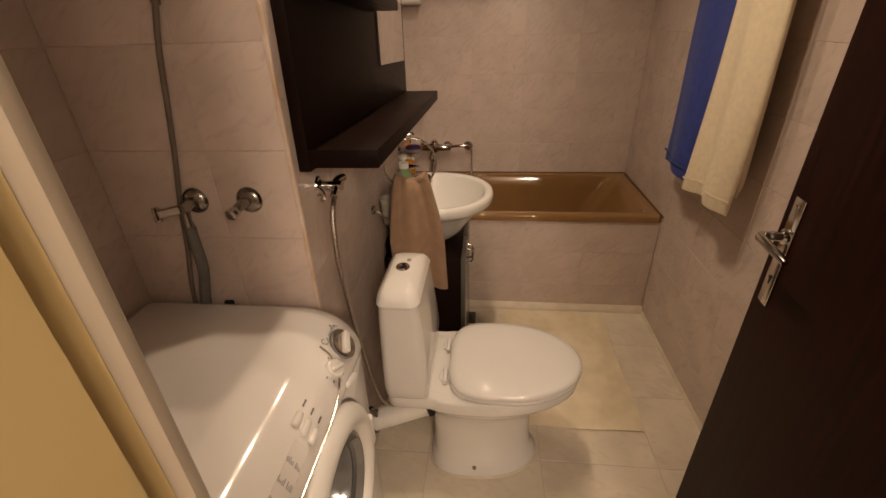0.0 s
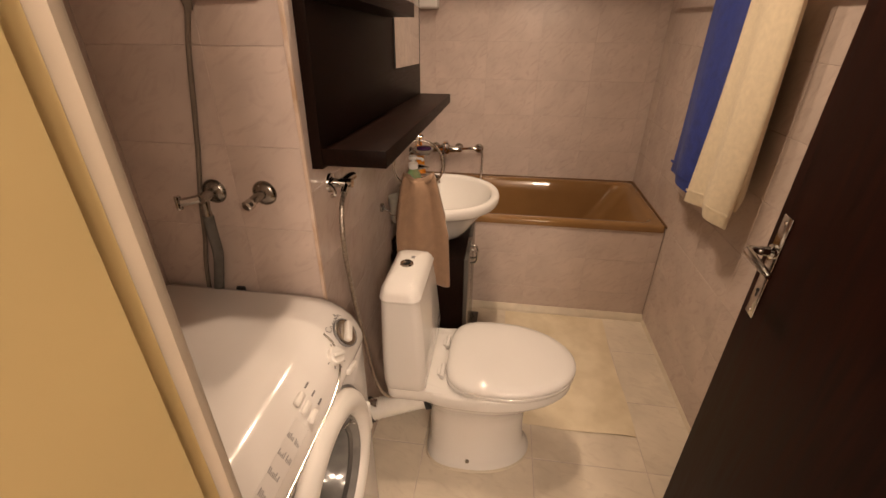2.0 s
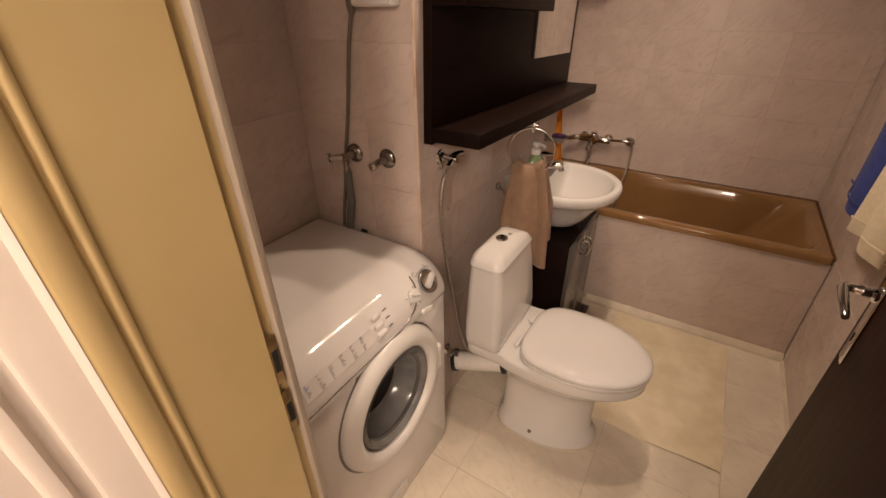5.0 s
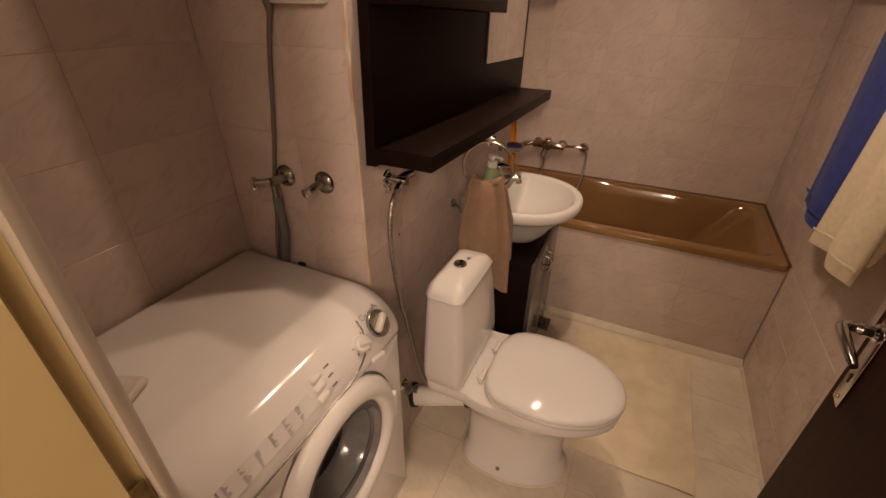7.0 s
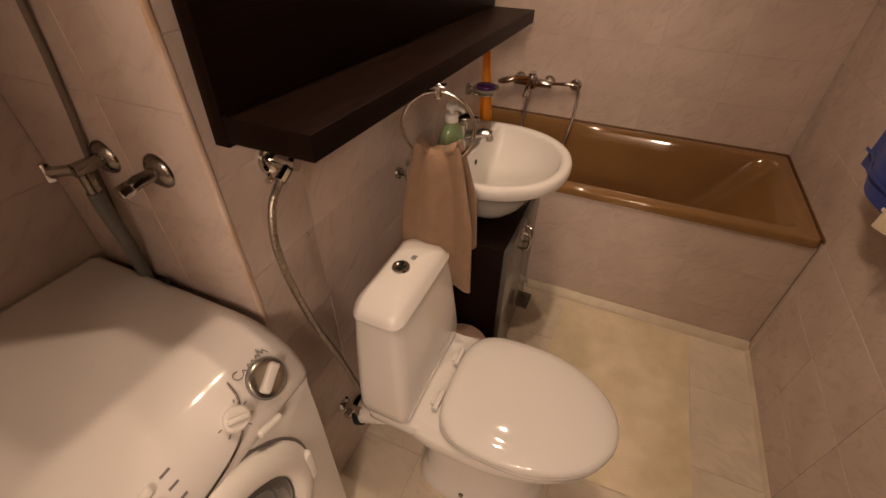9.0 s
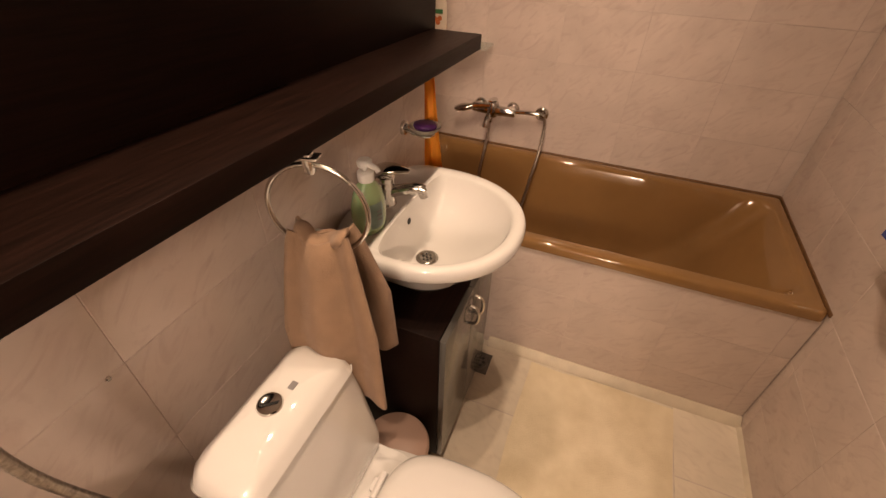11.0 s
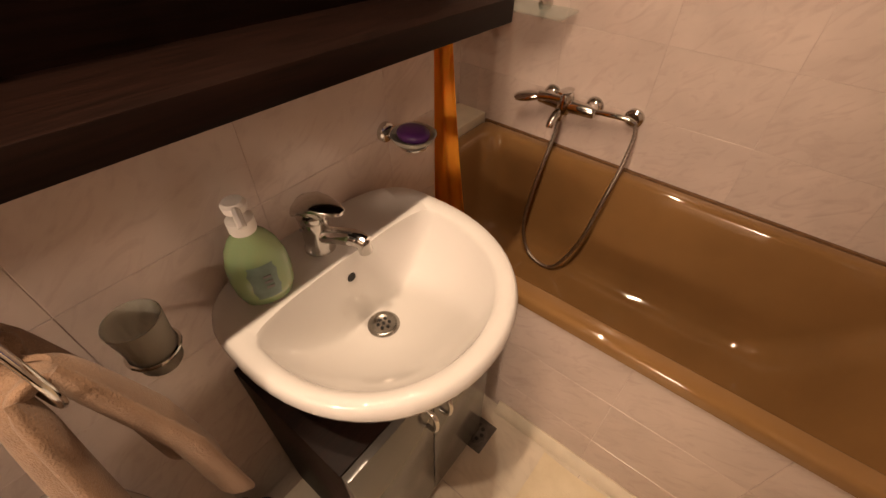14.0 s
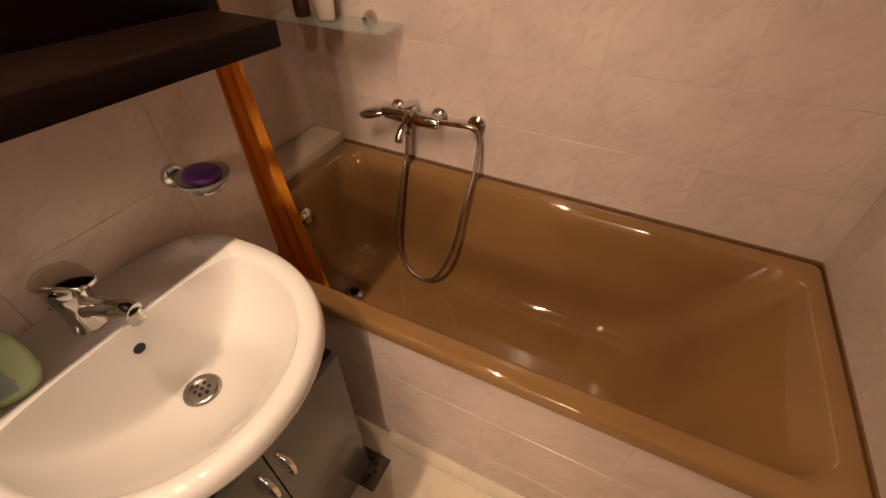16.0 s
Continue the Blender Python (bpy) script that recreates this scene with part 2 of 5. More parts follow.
M_PACK = material("pale_foil_pack", (0.62, 0.55, 0.48), 0.4, vary=0.15, scale=30, grain=0.3, grain_scale=60)
M_PALE_PRINT = material("pale_grey_print", (0.25, 0.24, 0.25), 0.5, vary=0.05)
M_BLUE_PRINT = material("blue_print", (0.16, 0.19, 0.45), 0.5, vary=0.1)
M_SILVER_DIAL = material("silver_dial", (0.45, 0.40, 0.34), 0.25, 0.9, vary=0.1)
M_RUST = material("rusty_sealant", (0.56, 0.47, 0.40), 0.7, vary=0.3, scale=22, grain=0.4, grain_scale=80, other=(0.46, 0.31, 0.20), stretch=(1, 1, 0.5))
M_SEAL = material("cream_sealant", (0.62, 0.54, 0.42), 0.45, vary=0.12, scale=14, grain=0.2, grain_scale=60)
M_DRUM_SHADE = material("drum_shade_gloss", (0.018, 0.016, 0.015), 0.04, vary=0.2, transmission=0.0, rough_vary=0.02)
M_GASKET = material("grey_gasket", (0.10, 0.095, 0.09), 0.22, vary=0.1, coat=0.2)
M_SEAL_GREY = material("grey_door_seal", (0.20, 0.195, 0.185), 0.1, vary=0.35, scale=9, coat=0.3)
M_CEILING = material("ceiling_paint", (0.46, 0.43, 0.39), 0.8, vary=0.04, scale=3, grain=0.1)

# ---- plan ----
WALL_X = -0.135    # wall behind the toilet and the basin
PIPE_Y = 1.357     # end of the niche, with the two stop valves
NICHE_X = -0.59    # back of the niche
RIGHT_X = 1.14
FAR_Y = 3.222
END_Y = 2.60       # where the wall ends and the bath recess opens
RECESS_X = -0.52
DOOR_Y0, DOOR_Y1 = 0.495, 0.675
JAMB_X0, JAMB_X1 = 0.097, 0.84
HEAD_Z = 2.03
TOP = 2.5
TILE_T = 0.007

# ---- the large structure ----
floor = structure(part("floor", bm_box(NICHE_X - 0.1, RIGHT_X + 0.1, DOOR_Y1 - 0.2, FAR_Y + 0.1, -0.12, -0.0012), M_GROUT), "tiled bathroom floor in pale beige stone-look tiles", "floor")
hall_floor = structure(part("floor_hall", bm_box(-1.2, 1.7, -1.4, DOOR_Y1 - 0.195, -0.12, -0.004), M_HALL_FLOOR), "brown wooden hall floor before the bathroom door", "floor")
ceiling = structure(part("ceiling", bm_box(NICHE_X - 0.2, RIGHT_X + 0.2, DOOR_Y0, FAR_Y + 0.2, TOP, TOP + 0.12), M_CEILING), "plain white painted bathroom ceiling", "ceiling")
ceiling_hall = structure(part("ceiling_hall", bm_box(-1.3, 1.8, -1.5, DOOR_Y0 - 0.003, TOP, TOP + 0.12), M_CEILING), "plain white painted hall ceiling", "ceiling")

wall_far = structure(part("wall_far", bm_box(RECESS_X - 0.15, RIGHT_X + 0.15, FAR_Y + 0.0013, FAR_Y + 0.15, 0, TOP), M_GROUT), "pale marbled tile wall behind the bath", "wall")
wall_right = structure(part("wall_right", bm_box(RIGHT_X + 0.0013, RIGHT_X + 0.15, DOOR_Y1 - 0.18, FAR_Y + TILE_T - 0.005, 0, TOP), M_GROUT), "pale marbled tile wall with hanging towels", "wall")
wall_left = structure(part("wall_left", bm_box(NICHE_X + 0.003, WALL_X - 0.0013, PIPE_Y + 0.0013, END_Y, 0, TOP), M_GROUT), "tiled wall block behind toilet and wash basin", "wall")
wall_niche = structure(part("wall_niche", bm_box(NICHE_X - 0.15, NICHE_X - 0.0013, DOOR_Y0, END_Y - 0.003, 0, TOP), M_GROUT), "tiled wall behind the washing machine", "wall")
wall_recess = structure(part("wall_recess", bm_box(RECESS_X - 0.15, RECESS_X - 0.0013, END_Y, FAR_Y + TILE_T - 0.005, 0, TOP), M_GROUT), "tiled wall at the end of the bath", "wall")
wall_door = structure(part("wall_door", merged(
    bm_box(NICHE_X - 0.003, JAMB_X0 - 0.028, DOOR_Y0, DOOR_Y1 - 0.008, 0, TOP),
    bm_box(JAMB_X1 + 0.028, RIGHT_X + TILE_T - 0.005, DOOR_Y0, DOOR_Y1 - 0.008, 0, TOP),
    bm_box(JAMB_X0 - 0.028, JAMB_X1 + 0.028, DOOR_Y0, DOOR_Y1 - 0.008, HEAD_Z + 0.03, TOP)), M_HALL), "painted wall with the bathroom doorway", "wall")
wall_hall = structure(part("wall_hall", merged(
    bm_box(-1.3, NICHE_X - 0.153, DOOR_Y0, DOOR_Y0 + 0.15, 0, TOP), bm_box(RIGHT_X + 0.153, 1.8, DOOR_Y0, DOOR_Y0 + 0.15, 0, TOP),
    bm_box(-1.35, -1.2, -1.4, DOOR_Y0 - 0.003, 0, TOP), bm_box(1.7, 1.85, -1.4, DOOR_Y0 - 0.003, 0, TOP), bm_box(-1.35, 1.85, -1.55, -1.403, 0, TOP)), M_HALL), "plain pale painted hall walls", "wall")


# ---- the bath ----
BX0, BX1, BY0, BY1, RIM = -0.385, 1.137, 2.532, 3.214, 0.573


def bathtub():
    tub = thing("bathtub", "brown enamelled built-in bathtub with shiny rim", "bathtub", pose(0.38, 2.87, 0))
    rings = [
        (0, 0, 0, 0, 0.02, RIM - 0.035), (0, 0, 0, 0, 0.022, RIM - 0.012), (0.004, 0.004, 0.004, 0.004, 0.022, RIM - 0.003), (0.012, 0.012, 0.012, 0.012, 0.022, RIM),
        (0.05, 0.04, 0.042, 0.04, 0.06, RIM + 0.001), (0.058, 0.048, 0.05, 0.047, 0.07, RIM - 0.003), (0.066, 0.058, 0.058, 0.054, 0.08, RIM - 0.014),
        (0.075, 0.10, 0.066, 0.064, 0.09, RIM - 0.08), (0.09, 0.18, 0.08, 0.078, 0.1, RIM - 0.2), (0.10, 0.27, 0.095, 0.092, 0.11, RIM - 0.32),
        (0.115, 0.33, 0.11, 0.107, 0.12, RIM - 0.375), (0.14, 0.38, 0.135, 0.13, 0.12, RIM - 0.40), (0.20, 0.45, 0.19, 0.185, 0.11, RIM - 0.408)]
    loops = [rounded(BX0 + a, BX1 - b, BY0 + c, BY1 - d, r, z, 8) for a, b, c, d, r, z in rings]
    part("basin", moved(bm_loft(loops, False, True), pose(-0.38, -2.87, 0)), M_TUB, tub, angle=60)
    drain = part("drain", moved(bm_lathe([(0, 0.004), (0.022, 0.004), (0.03, 0.002), (0.034, -0.002)], 20), pose(-0.16 - 0.38, 0.0, RIM - 0.404)), M_CHROME, tub, "chrome drain ring")
    part("plug_hole", moved(bm_lathe([(0, 0.0), (0.018, 0.0), (0.018, 0.0015)], 16), pose(0, 0, 0.0045) @ pose(-0.16 - 0.38, 0.0, RIM - 0.404)), M_BLACK, tub, "dark drain hole")
    part("overflow", moved(bm_lathe([(0, 0.02), (0.012, 0.02), (0.026, 0.012), (0.032, 0.0)], 20), pose(-0.302 - 0.38, 0.0, RIM - 0.10, 0, 90, 0)), M_CHROME, tub, "chrome overflow cap")
    return tub


bathtub()
bath_panel = structure(part("wall_bath_panel", bm_box(WALL_X + 0.003, RIGHT_X - 0.003, 2.54 + 0.0013, 2.60, 0, RIM - 0.037), M_GROUT), "tiled front panel of the bathtub", "bath panel")
ledge = structure(part("trim_bath_ledge", bm_box(RECESS_X + 0.002, BX0 - 0.003, END_Y + 0.002, FAR_Y - 0.001, 0.45, 0.60, 0.006), M_SEAL), "cream tiled ledge at the end of the bath", "ledge")
# sloping seal strip along the foot of the bath panel
strip = structure(part("trim_cove", bm_loft([[(x, 2.54, 0.0), (x, 2.54, 0.032), (x, 2.534, 0.034), (x, 2.512, 0.012), (x, 2.508, 0.0)] for x in (0.19, 0.5, 0.8, RIGHT_X - 0.002)]), M_SEAL), "cream cove strip along the foot of the bath", "trim")
strip_r = structure(part("trim_cove_right", bm_loft([[(RIGHT_X, y, 0.0), (RIGHT_X, y, 0.014), (RIGHT_X - 0.008, y, 0.006), (RIGHT_X - 0.012, y, 0.0)] for y in (0.69, 1.5, 2.51)]), M_SEAL), "cream sealant line at the foot of the wall", "trim")
rim_seal = structure(part("trim_bath_seal", merged(bm_box(BX0, BX1, BY1 - 0.001, FAR_Y + 0.002, RIM - 0.012, RIM + 0.0015, 0.001), bm_box(BX1 - 0.001, RIGHT_X + 0.002, BY0, BY1, RIM - 0.012, RIM + 0.0015, 0.001)), material("dark_brown_sealant", (0.15, 0.075, 0.03), 0.5, vary=0.3, scale=30)), "dark brown sealant round the bath rim", "trim")
corner = structure(part("trim_corner", merged(bm_box(WALL_X - 0.0075, WALL_X + 0.0015, PIPE_Y - 0.0015, PIPE_Y + 0.0075, 0, TOP, 0.002)), M_RUST), "rust-stained sealant strip on the wall corner", "trim")


# ---- door frame and door ----
def door_frame():
    fr = structure(new("door_frame"), "cream gloss-painted wooden door frame with strike plates", "door frame")
    prof = [(0.0, 0.512), (0.0, 0.644), (-0.012, 0.648), (-0.014, 0.655), (-0.009, 0.6635), (-0.027, 0.6635), (-0.027, 0.488), (0.008, 0.488), (0.012, 0.496), (0.010, 0.506), (0.002, 0.508)]
    deep = [(0.0, 0.517), (0.0, 0.644), (-0.012, 0.648), (-0.014, 0.655), (-0.009, 0.6635), (-0.027, 0.6635), (-0.027, 0.4705), (0.003, 0.4705), (0.009, 0.475), (0.011, 0.486), (0.009, 0.496), (0.002, 0.5025), (0.0005, 0.5035), (0.0005, 0.5055), (0.005, 0.508), (0.006, 0.512), (0.004, 0.516)]
    left = [(JAMB_X0 + a, b) for a, b in deep]
    part("jamb", bm_loft([[(x, y, z) for x, y in left] for z in (0.0, 1.0, HEAD_Z + 0.027)]), M_CREAM, fr, angle=50)
    right = [(JAMB_X1 - a, b) for a, b in prof]
    part("jamb", bm_loft([[(x, y, z) for x, y in right] for z in (0.0, 1.0, HEAD_Z + 0.027)]), M_CREAM, fr, angle=50)
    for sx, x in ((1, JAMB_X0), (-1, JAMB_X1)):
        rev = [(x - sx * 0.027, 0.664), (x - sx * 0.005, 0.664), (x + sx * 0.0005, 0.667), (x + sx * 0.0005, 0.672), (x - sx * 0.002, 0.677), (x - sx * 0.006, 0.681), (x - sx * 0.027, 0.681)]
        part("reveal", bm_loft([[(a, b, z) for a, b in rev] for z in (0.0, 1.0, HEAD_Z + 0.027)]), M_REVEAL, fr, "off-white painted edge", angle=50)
    part("head", bm_box(JAMB_X0 + 0.013, JAMB_X1 - 0.013, 0.488, 0.675, HEAD_Z, HEAD_Z + 0.027, 0.004), M_CREAM, fr)
    # white moulding on the hall side: boxed out on the latch side, flat on the hinge side
    boxed = [(0.004, 0.470), (0.001, 0.466), (-0.004, 0.4635), (-0.005, 0.432), (-0.007, 0.427), (-0.013, 0.424), (-0.014, 0.412), (-0.009, 0.4085), (-0.005, 0.406), (-0.0045, 0.396), (-0.007, 0.3925), (-0.011, 0.390), (-0.012, 0.31), (-0.02, 0.30), (-0.12, 0.30), (-0.12, 0.4935), (-0.03, 0.4935), (-0.03, 0.470)]
    flat = [(0.006, 0.4855), (0.004, 0.474), (-0.012, 0.468), (-0.035, 0.466), (-0.042, 0.470), (-0.06, 0.470), (-0.066, 0.476), (-0.09, 0.478), (-0.095, 0.4935), (-0.03, 0.4935), (-0.03, 0.4855)]
    for sx, x, outline in ((1, JAMB_X0, boxed), (-1, JAMB_X1, flat)):
        part("architrave", bm_loft([[(x + sx * a, b, z) for a, b in outline] for z in (0.0, 1.0, HEAD_Z + 0.08)]), M_WHITE_PAINT, fr, "white moulded architrave", angle=40)
    part("architrave", bm_box(JAMB_X0 + 0.01, JAMB_X1 - 0.01, 0.468, 0.486, HEAD_Z + 0.006, HEAD_Z + 0.08, 0.004), M_WHITE_PAINT, fr, "white moulded architrave")
    # strike plates in the rebate
    for z in (1.075, 0.965):
        p = part("strike_plate", bm_box(JAMB_X0 - 0.0035, JAMB_X0 - 0.0015, 0.645, 0.6585, z - 0.045, z + 0.045, 0.001), M_BRASS, fr, "worn brass strike plate")
        part("latch_hole", bm_box(JAMB_X0 - 0.0025, JAMB_X0 - 0.0006, 0.648, 0.6575, z - 0.024, z + 0.018, 0.001), M_DARK, p, "dark latch opening")
    return fr


door_frame()


def door():
    hinge = (JAMB_X1 - 0.008, 0.685)
    end = (0.913, 1.437)
    ang = math.degrees(math.atan2(end[1] - hinge[1], end[0] - hinge[0]))
    width = math.hypot(end[0] - hinge[0], end[1] - hinge[1])
    d = thing("door", "dark brown wooden door standing open with chrome handle", "door", pose(hinge[0], hinge[1], 0, 0, 0, ang))
    # local x runs to the free edge, local +y is the side that faces the doorway
    part("leaf", bm_box(0, width, -0.04, 0.0, 0.012, HEAD_Z - 0.01, 0.002), M_DOOR, d)
    lx = width - 0.045
    plate = part("handle_plate", bm_box(lx - 0.019, lx + 0.019, 0.0, 0.004, 0.862, 1.115, 0.0018), M_CHROME, d, "worn chrome back plate")
    part("keyhole", merged(moved(bm_lathe([(0, 0), (0.005, 0), (0.005, 0.0012)], 12), pose(lx, 0.0042, 0.93, -90)), bm_box(lx - 0.002, lx + 0.002, 0.0035, 0.0052, 0.914, 0.93)), M_BLACK, plate, "dark keyhole")
    for z in (0.875, 1.10):
        part("screw", moved(bm_lathe([(0, 0.0025), (0.004, 0.002), (0.005, 0)], 10), pose(lx, 0.004, z, -90)), M_CHROME, plate)
    neck = [(lx, 0.003, 1.03), (lx, 0.03, 1.03), (lx, 0.05, 1.03), (lx - 0.012, 0.058, 1.03)]
    lever = curve_points(neck, 5) + [Vector((lx - 0.05, 0.058, 1.03)), Vector((lx - 0.10, 0.056, 1.028)), Vector((lx - 0.115, 0.055, 1.026))]
    part("handle", bm_tube(lever, [0.011] * 6 + [0.0095] * (len(lever) - 8) + [0.008, 0.006], 12), M_CHROME, d, "chrome lever handle")
    part("handle_rose", moved(bm_lathe([(0.017, 0), (0.017, 0.006), (0.012, 0.010), (0, 0.010)], 18), pose(lx, 0.004, 1.03, -90)), M_CHROME, d)
    for z in (0.25, 1.75):
        part("hinge", bm_tube([(0.0, 0.004, z - 0.05), (0.0, 0.004, z + 0.05)], 0.007, 10), M_DULL, d, "steel hinge")
    return d


door()


# ---- washing machine ----
def washing_machine():
    x0, x1, y0, y1, h = -0.578, -0.038, 0.735, 1.336, 0.85
    m = thing("washing_machine", "white front-loading washing machine with rounded sloping control panel", "washing machine", pose((x0 + x1) / 2, (y0 + y1) / 2, 0))
    o = pose(-(x0 + x1) / 2, -(y0 + y1) / 2, 0)

    def put(name, bm, mat, parent=m, label="", angle=38):
        return part(name, moved(bm, o), mat, parent, label, angle)

    body = put("body", bm_box(x0, x1 - 0.13, y0, y1, 0.02, 0.715, 0.003, 2), M_ENAMEL)
    # front panel with the round opening of the porthole
    cy, cz = 1.045, 0.525
    corners = [math.atan2(b - cz, a - cy) for a in (y0, y1) for b in (0.02, 0.715)]
    angles = sorted([2 * math.pi * k / 60 - math.pi + 0.01 for k in range(60)] + corners)

    def edge_at(a, inset):
        c, q = math.cos(a), math.sin(a)
        ry = ((y1 if c > 0 else y0) - cy) / c if abs(c) > 1e-6 else 9
        rz = ((0.715 if q > 0 else 0.02) - cz) / q if abs(q) > 1e-6 else 9
        r = min(ry, rz)
        y, z = cy + r * c, cz + r * q
        return max(min(y, y1 - inset), y0 + inset), max(min(z, 0.715 - inset), 0.02 + inset)
    hole = [[(x, cy + 0.2 * math.cos(a), cz + 0.2 * math.sin(a)) for a in angles] for x in (x1 - 0.12, x1)]
    rim = [[(x, *edge_at(a, i)) for a in angles] for x, i in ((x1, 0.010), (x1 - 0.003, 0.004), (x1 - 0.010, 0.0), (x1 - 0.1295, 0.0))]
    put("front_panel", bm_loft(hole + rim, False, False), M_ENAMEL, m, "white enamelled front panel")
    put("plinth", bm_box(x0 + 0.02, x1 - 0.004, y0 + 0.01, y1 - 0.01, 0.0, 0.06, 0.004), M_PLASTIC)
    put("plinth_flap", bm_box(x1 - 0.005, x1 + 0.003, 0.80, 1.07, 0.012, 0.085, 0.003), M_PLASTIC, m, "white filter flap")

    # rounded top with the panel rolling over to the front
    prof = [(x0, 0.72), (x0, 0.835), (x0 + 0.006, 0.846), (x0 + 0.02, 0.85), (-0.30, 0.851), (-0.17, 0.850), (-0.135, 0.847), (-0.105, 0.838), (-0.08, 0.824), (-0.058, 0.803), (-0.042, 0.778), (-0.033, 0.752), (-0.031, 0.735), (-0.034, 0.722), (x1 - 0.004, 0.718)]
    rings = []
    for k, (y, s) in enumerate(((y0, 0.92), (y0 + 0.004, 0.97), (y0 + 0.016, 1.0), (0.85, 1), (1.0, 1), (1.15, 1), (y1 - 0.016, 1.0), (y1 - 0.004, 0.97), (y1, 0.92))):
        rings.append([((x + 0.3) * (0.5 + 0.5 * s) - 0.3, y, 0.72 + (z - 0.72) * s) for x, z in prof])
    top = put("top", bm_loft(rings), M_PANEL, m, "glossy white top cover", 50)
    put("panel_seam", bm_tube(curve_points([(-0.030, 0.745, 0.742), (-0.0295, 1.0, 0.742), (-0.0295, 1.10, 0.745), (-0.036, 1.17, 0.765), (-0.058, 1.205, 0.806), (-0.085, 1.215, 0.829)], 8), 0.0022, 6), M_DULL, m, "raised panel edge")

    def frame_on(x, y, z, tilt):
        return pose(x, y, z, 0, tilt, 0)

    # programme dial and small dial, facing forward and up
    dial = put("dial", moved(bm_lathe([(0.034, -0.004), (0.034, 0.003), (0.030, 0.006), (0.018, 0.006)], 28), frame_on(-0.053, 1.262, 0.797, 52)), M_SILVER_DIAL, m, "silver programme dial")
    put("dial_ring", moved(bm_lathe([(0.036, -0.005), (0.0375, 0.003), (0.034, 0.0045), (0.0335, -0.002)], 28), frame_on(-0.053, 1.262, 0.797, 52)), M_PRINT, dial, "dark dial surround")
    put("dial_grip", moved(bm_box(-0.009, 0.009, -0.027, 0.027, 0.004, 0.020, 0.005, 3), frame_on(-0.053, 1.262, 0.797, 52) @ pose(0, 0, 0, 0, 0, 25)), M_PLASTIC, dial, "white dial grip")
    small = put("knob", moved(bm_lathe([(0.021, -0.004), (0.021, 0.010), (0.018, 0.013), (0, 0.013)], 24), frame_on(-0.050, 1.183, 0.793, 50)), M_PLASTIC, m, "small white temperature knob")
    put("knob_grip", moved(bm_box(-0.005, 0.005, -0.018, 0.018, 0.012, 0.020, 0.003), frame_on(-0.050, 1.183, 0.793, 50) @ pose(0, 0, 0, 0, 0, -30)), M_PLASTIC, small)
    for k in range(7):
        a = radians(40 * k - 100)
        put("tick", moved(bm_box(-0.0012, 0.0012, -0.003, 0.003, 0, 0.0012), frame_on(-0.050, 1.183, 0.793, 50) @ pose(0.0275 * math.cos(a), 0.0275 * math.sin(a), -0.001, 0, 0, math.degrees(a) + 90)), M_PRINT, m, "grey dial marking")
    # three oval push buttons
    for k in range(3):
        put("button", moved(bm_box(-0.008, 0.008, -0.017, 0.017, -0.003, 0.009, 0.006, 3), frame_on(-0.067 + 0.0135 * k, 1.035 - 0.004 * k, 0.812 - 0.0175 * k, 48 + 5 * k)), M_PLASTIC, m, "white oval push button")
        put("print", moved(bm_box(-0.002, 0.002, -0.010, 0.006, 0, 0.001), frame_on(-0.067 + 0.0135 * k, 1.075 - 0.004 * k, 0.8125 - 0.0175 * k, 48 + 5 * k)), M_PRINT, m, "small grey printed mark")
    put("power_button", moved(bm_box(-0.008, 0.008, -0.026, 0.026, -0.002, 0.012, 0.006, 3), frame_on(-0.034, 1.218, 0.728, 82) @ pose(0, 0, 0, 0, 0, -14)), M_PLASTIC, m, "white oblong button")
    # maker's mark and printed programme table, as bars
    script = [(0.006, -0.024), (0.0085, -0.031), (0.003, -0.036), (-0.005, -0.033), (-0.007, -0.026), (-0.004, -0.020), (0.001, -0.017), (-0.004, -0.013), (-0.005, -0.008), (0.002, -0.004), (-0.005, 0.001), (0.002, 0.005), (-0.005, 0.010), (0.003, 0.015), (-0.004, 0.019), (0.010, 0.023), (-0.004, 0.026), (0.002, 0.030), (-0.010, 0.034)]
    put("mark", moved(bm_tube(curve_points([(-a, b, 0.0003) for a, b in script], 4), 0.0007, 6), frame_on(-0.080, 1.262, 0.8255, 38)), M_PRINT, m, "grey flourish of a maker's mark")
    put("lamp_dot", moved(bm_lathe([(0.003, 0), (0.003, 0.001), (0, 0.0014)], 12), frame_on(-0.066, 1.238, 0.814, 44)), M_PRINT, m, "small dark indicator lamp")
    put("hinge_clip", bm_box(-0.370, -0.348, y1 - 0.004, y1 + 0.006, 0.836, 0.8535, 0.002), M_BLACK, m, "small black clip on the rear edge")
    put("label_plate", moved(bm_box(-0.020, 0.020, -0.115, 0.115, 0, 0.0012, 0.0005, 1), frame_on(-0.0475, 0.885, 0.7885, 62)), M_PANEL, m, "printed programme table")
    words = random.Random(4)
    for row in range(10):
        for col in range(6):
            if words.random() < 0.14:
                continue
            w, blue = words.uniform(0.004, 0.013), col == 0 and row < 4
            put("print", moved(bm_box(-0.0007, 0.0007, -0.009, w - 0.009, 0, 0.0006), frame_on(-0.0475, 0.885, 0.7885, 62) @ pose(-0.0175 + 0.0037 * row, -0.098 + 0.036 * col, 0.0012)), M_BLUE_PRINT if blue else M_PALE_PRINT, m)
    # detergent drawer line
    put("drawer", bm_box(-0.037, -0.0285, 0.742, 0.91, 0.728, 0.7405, 0.002), M_PANEL, m, "detergent drawer front edge")

    # porthole door
    c = pose(x1, 1.045, 0.525, 0, 90, 0)
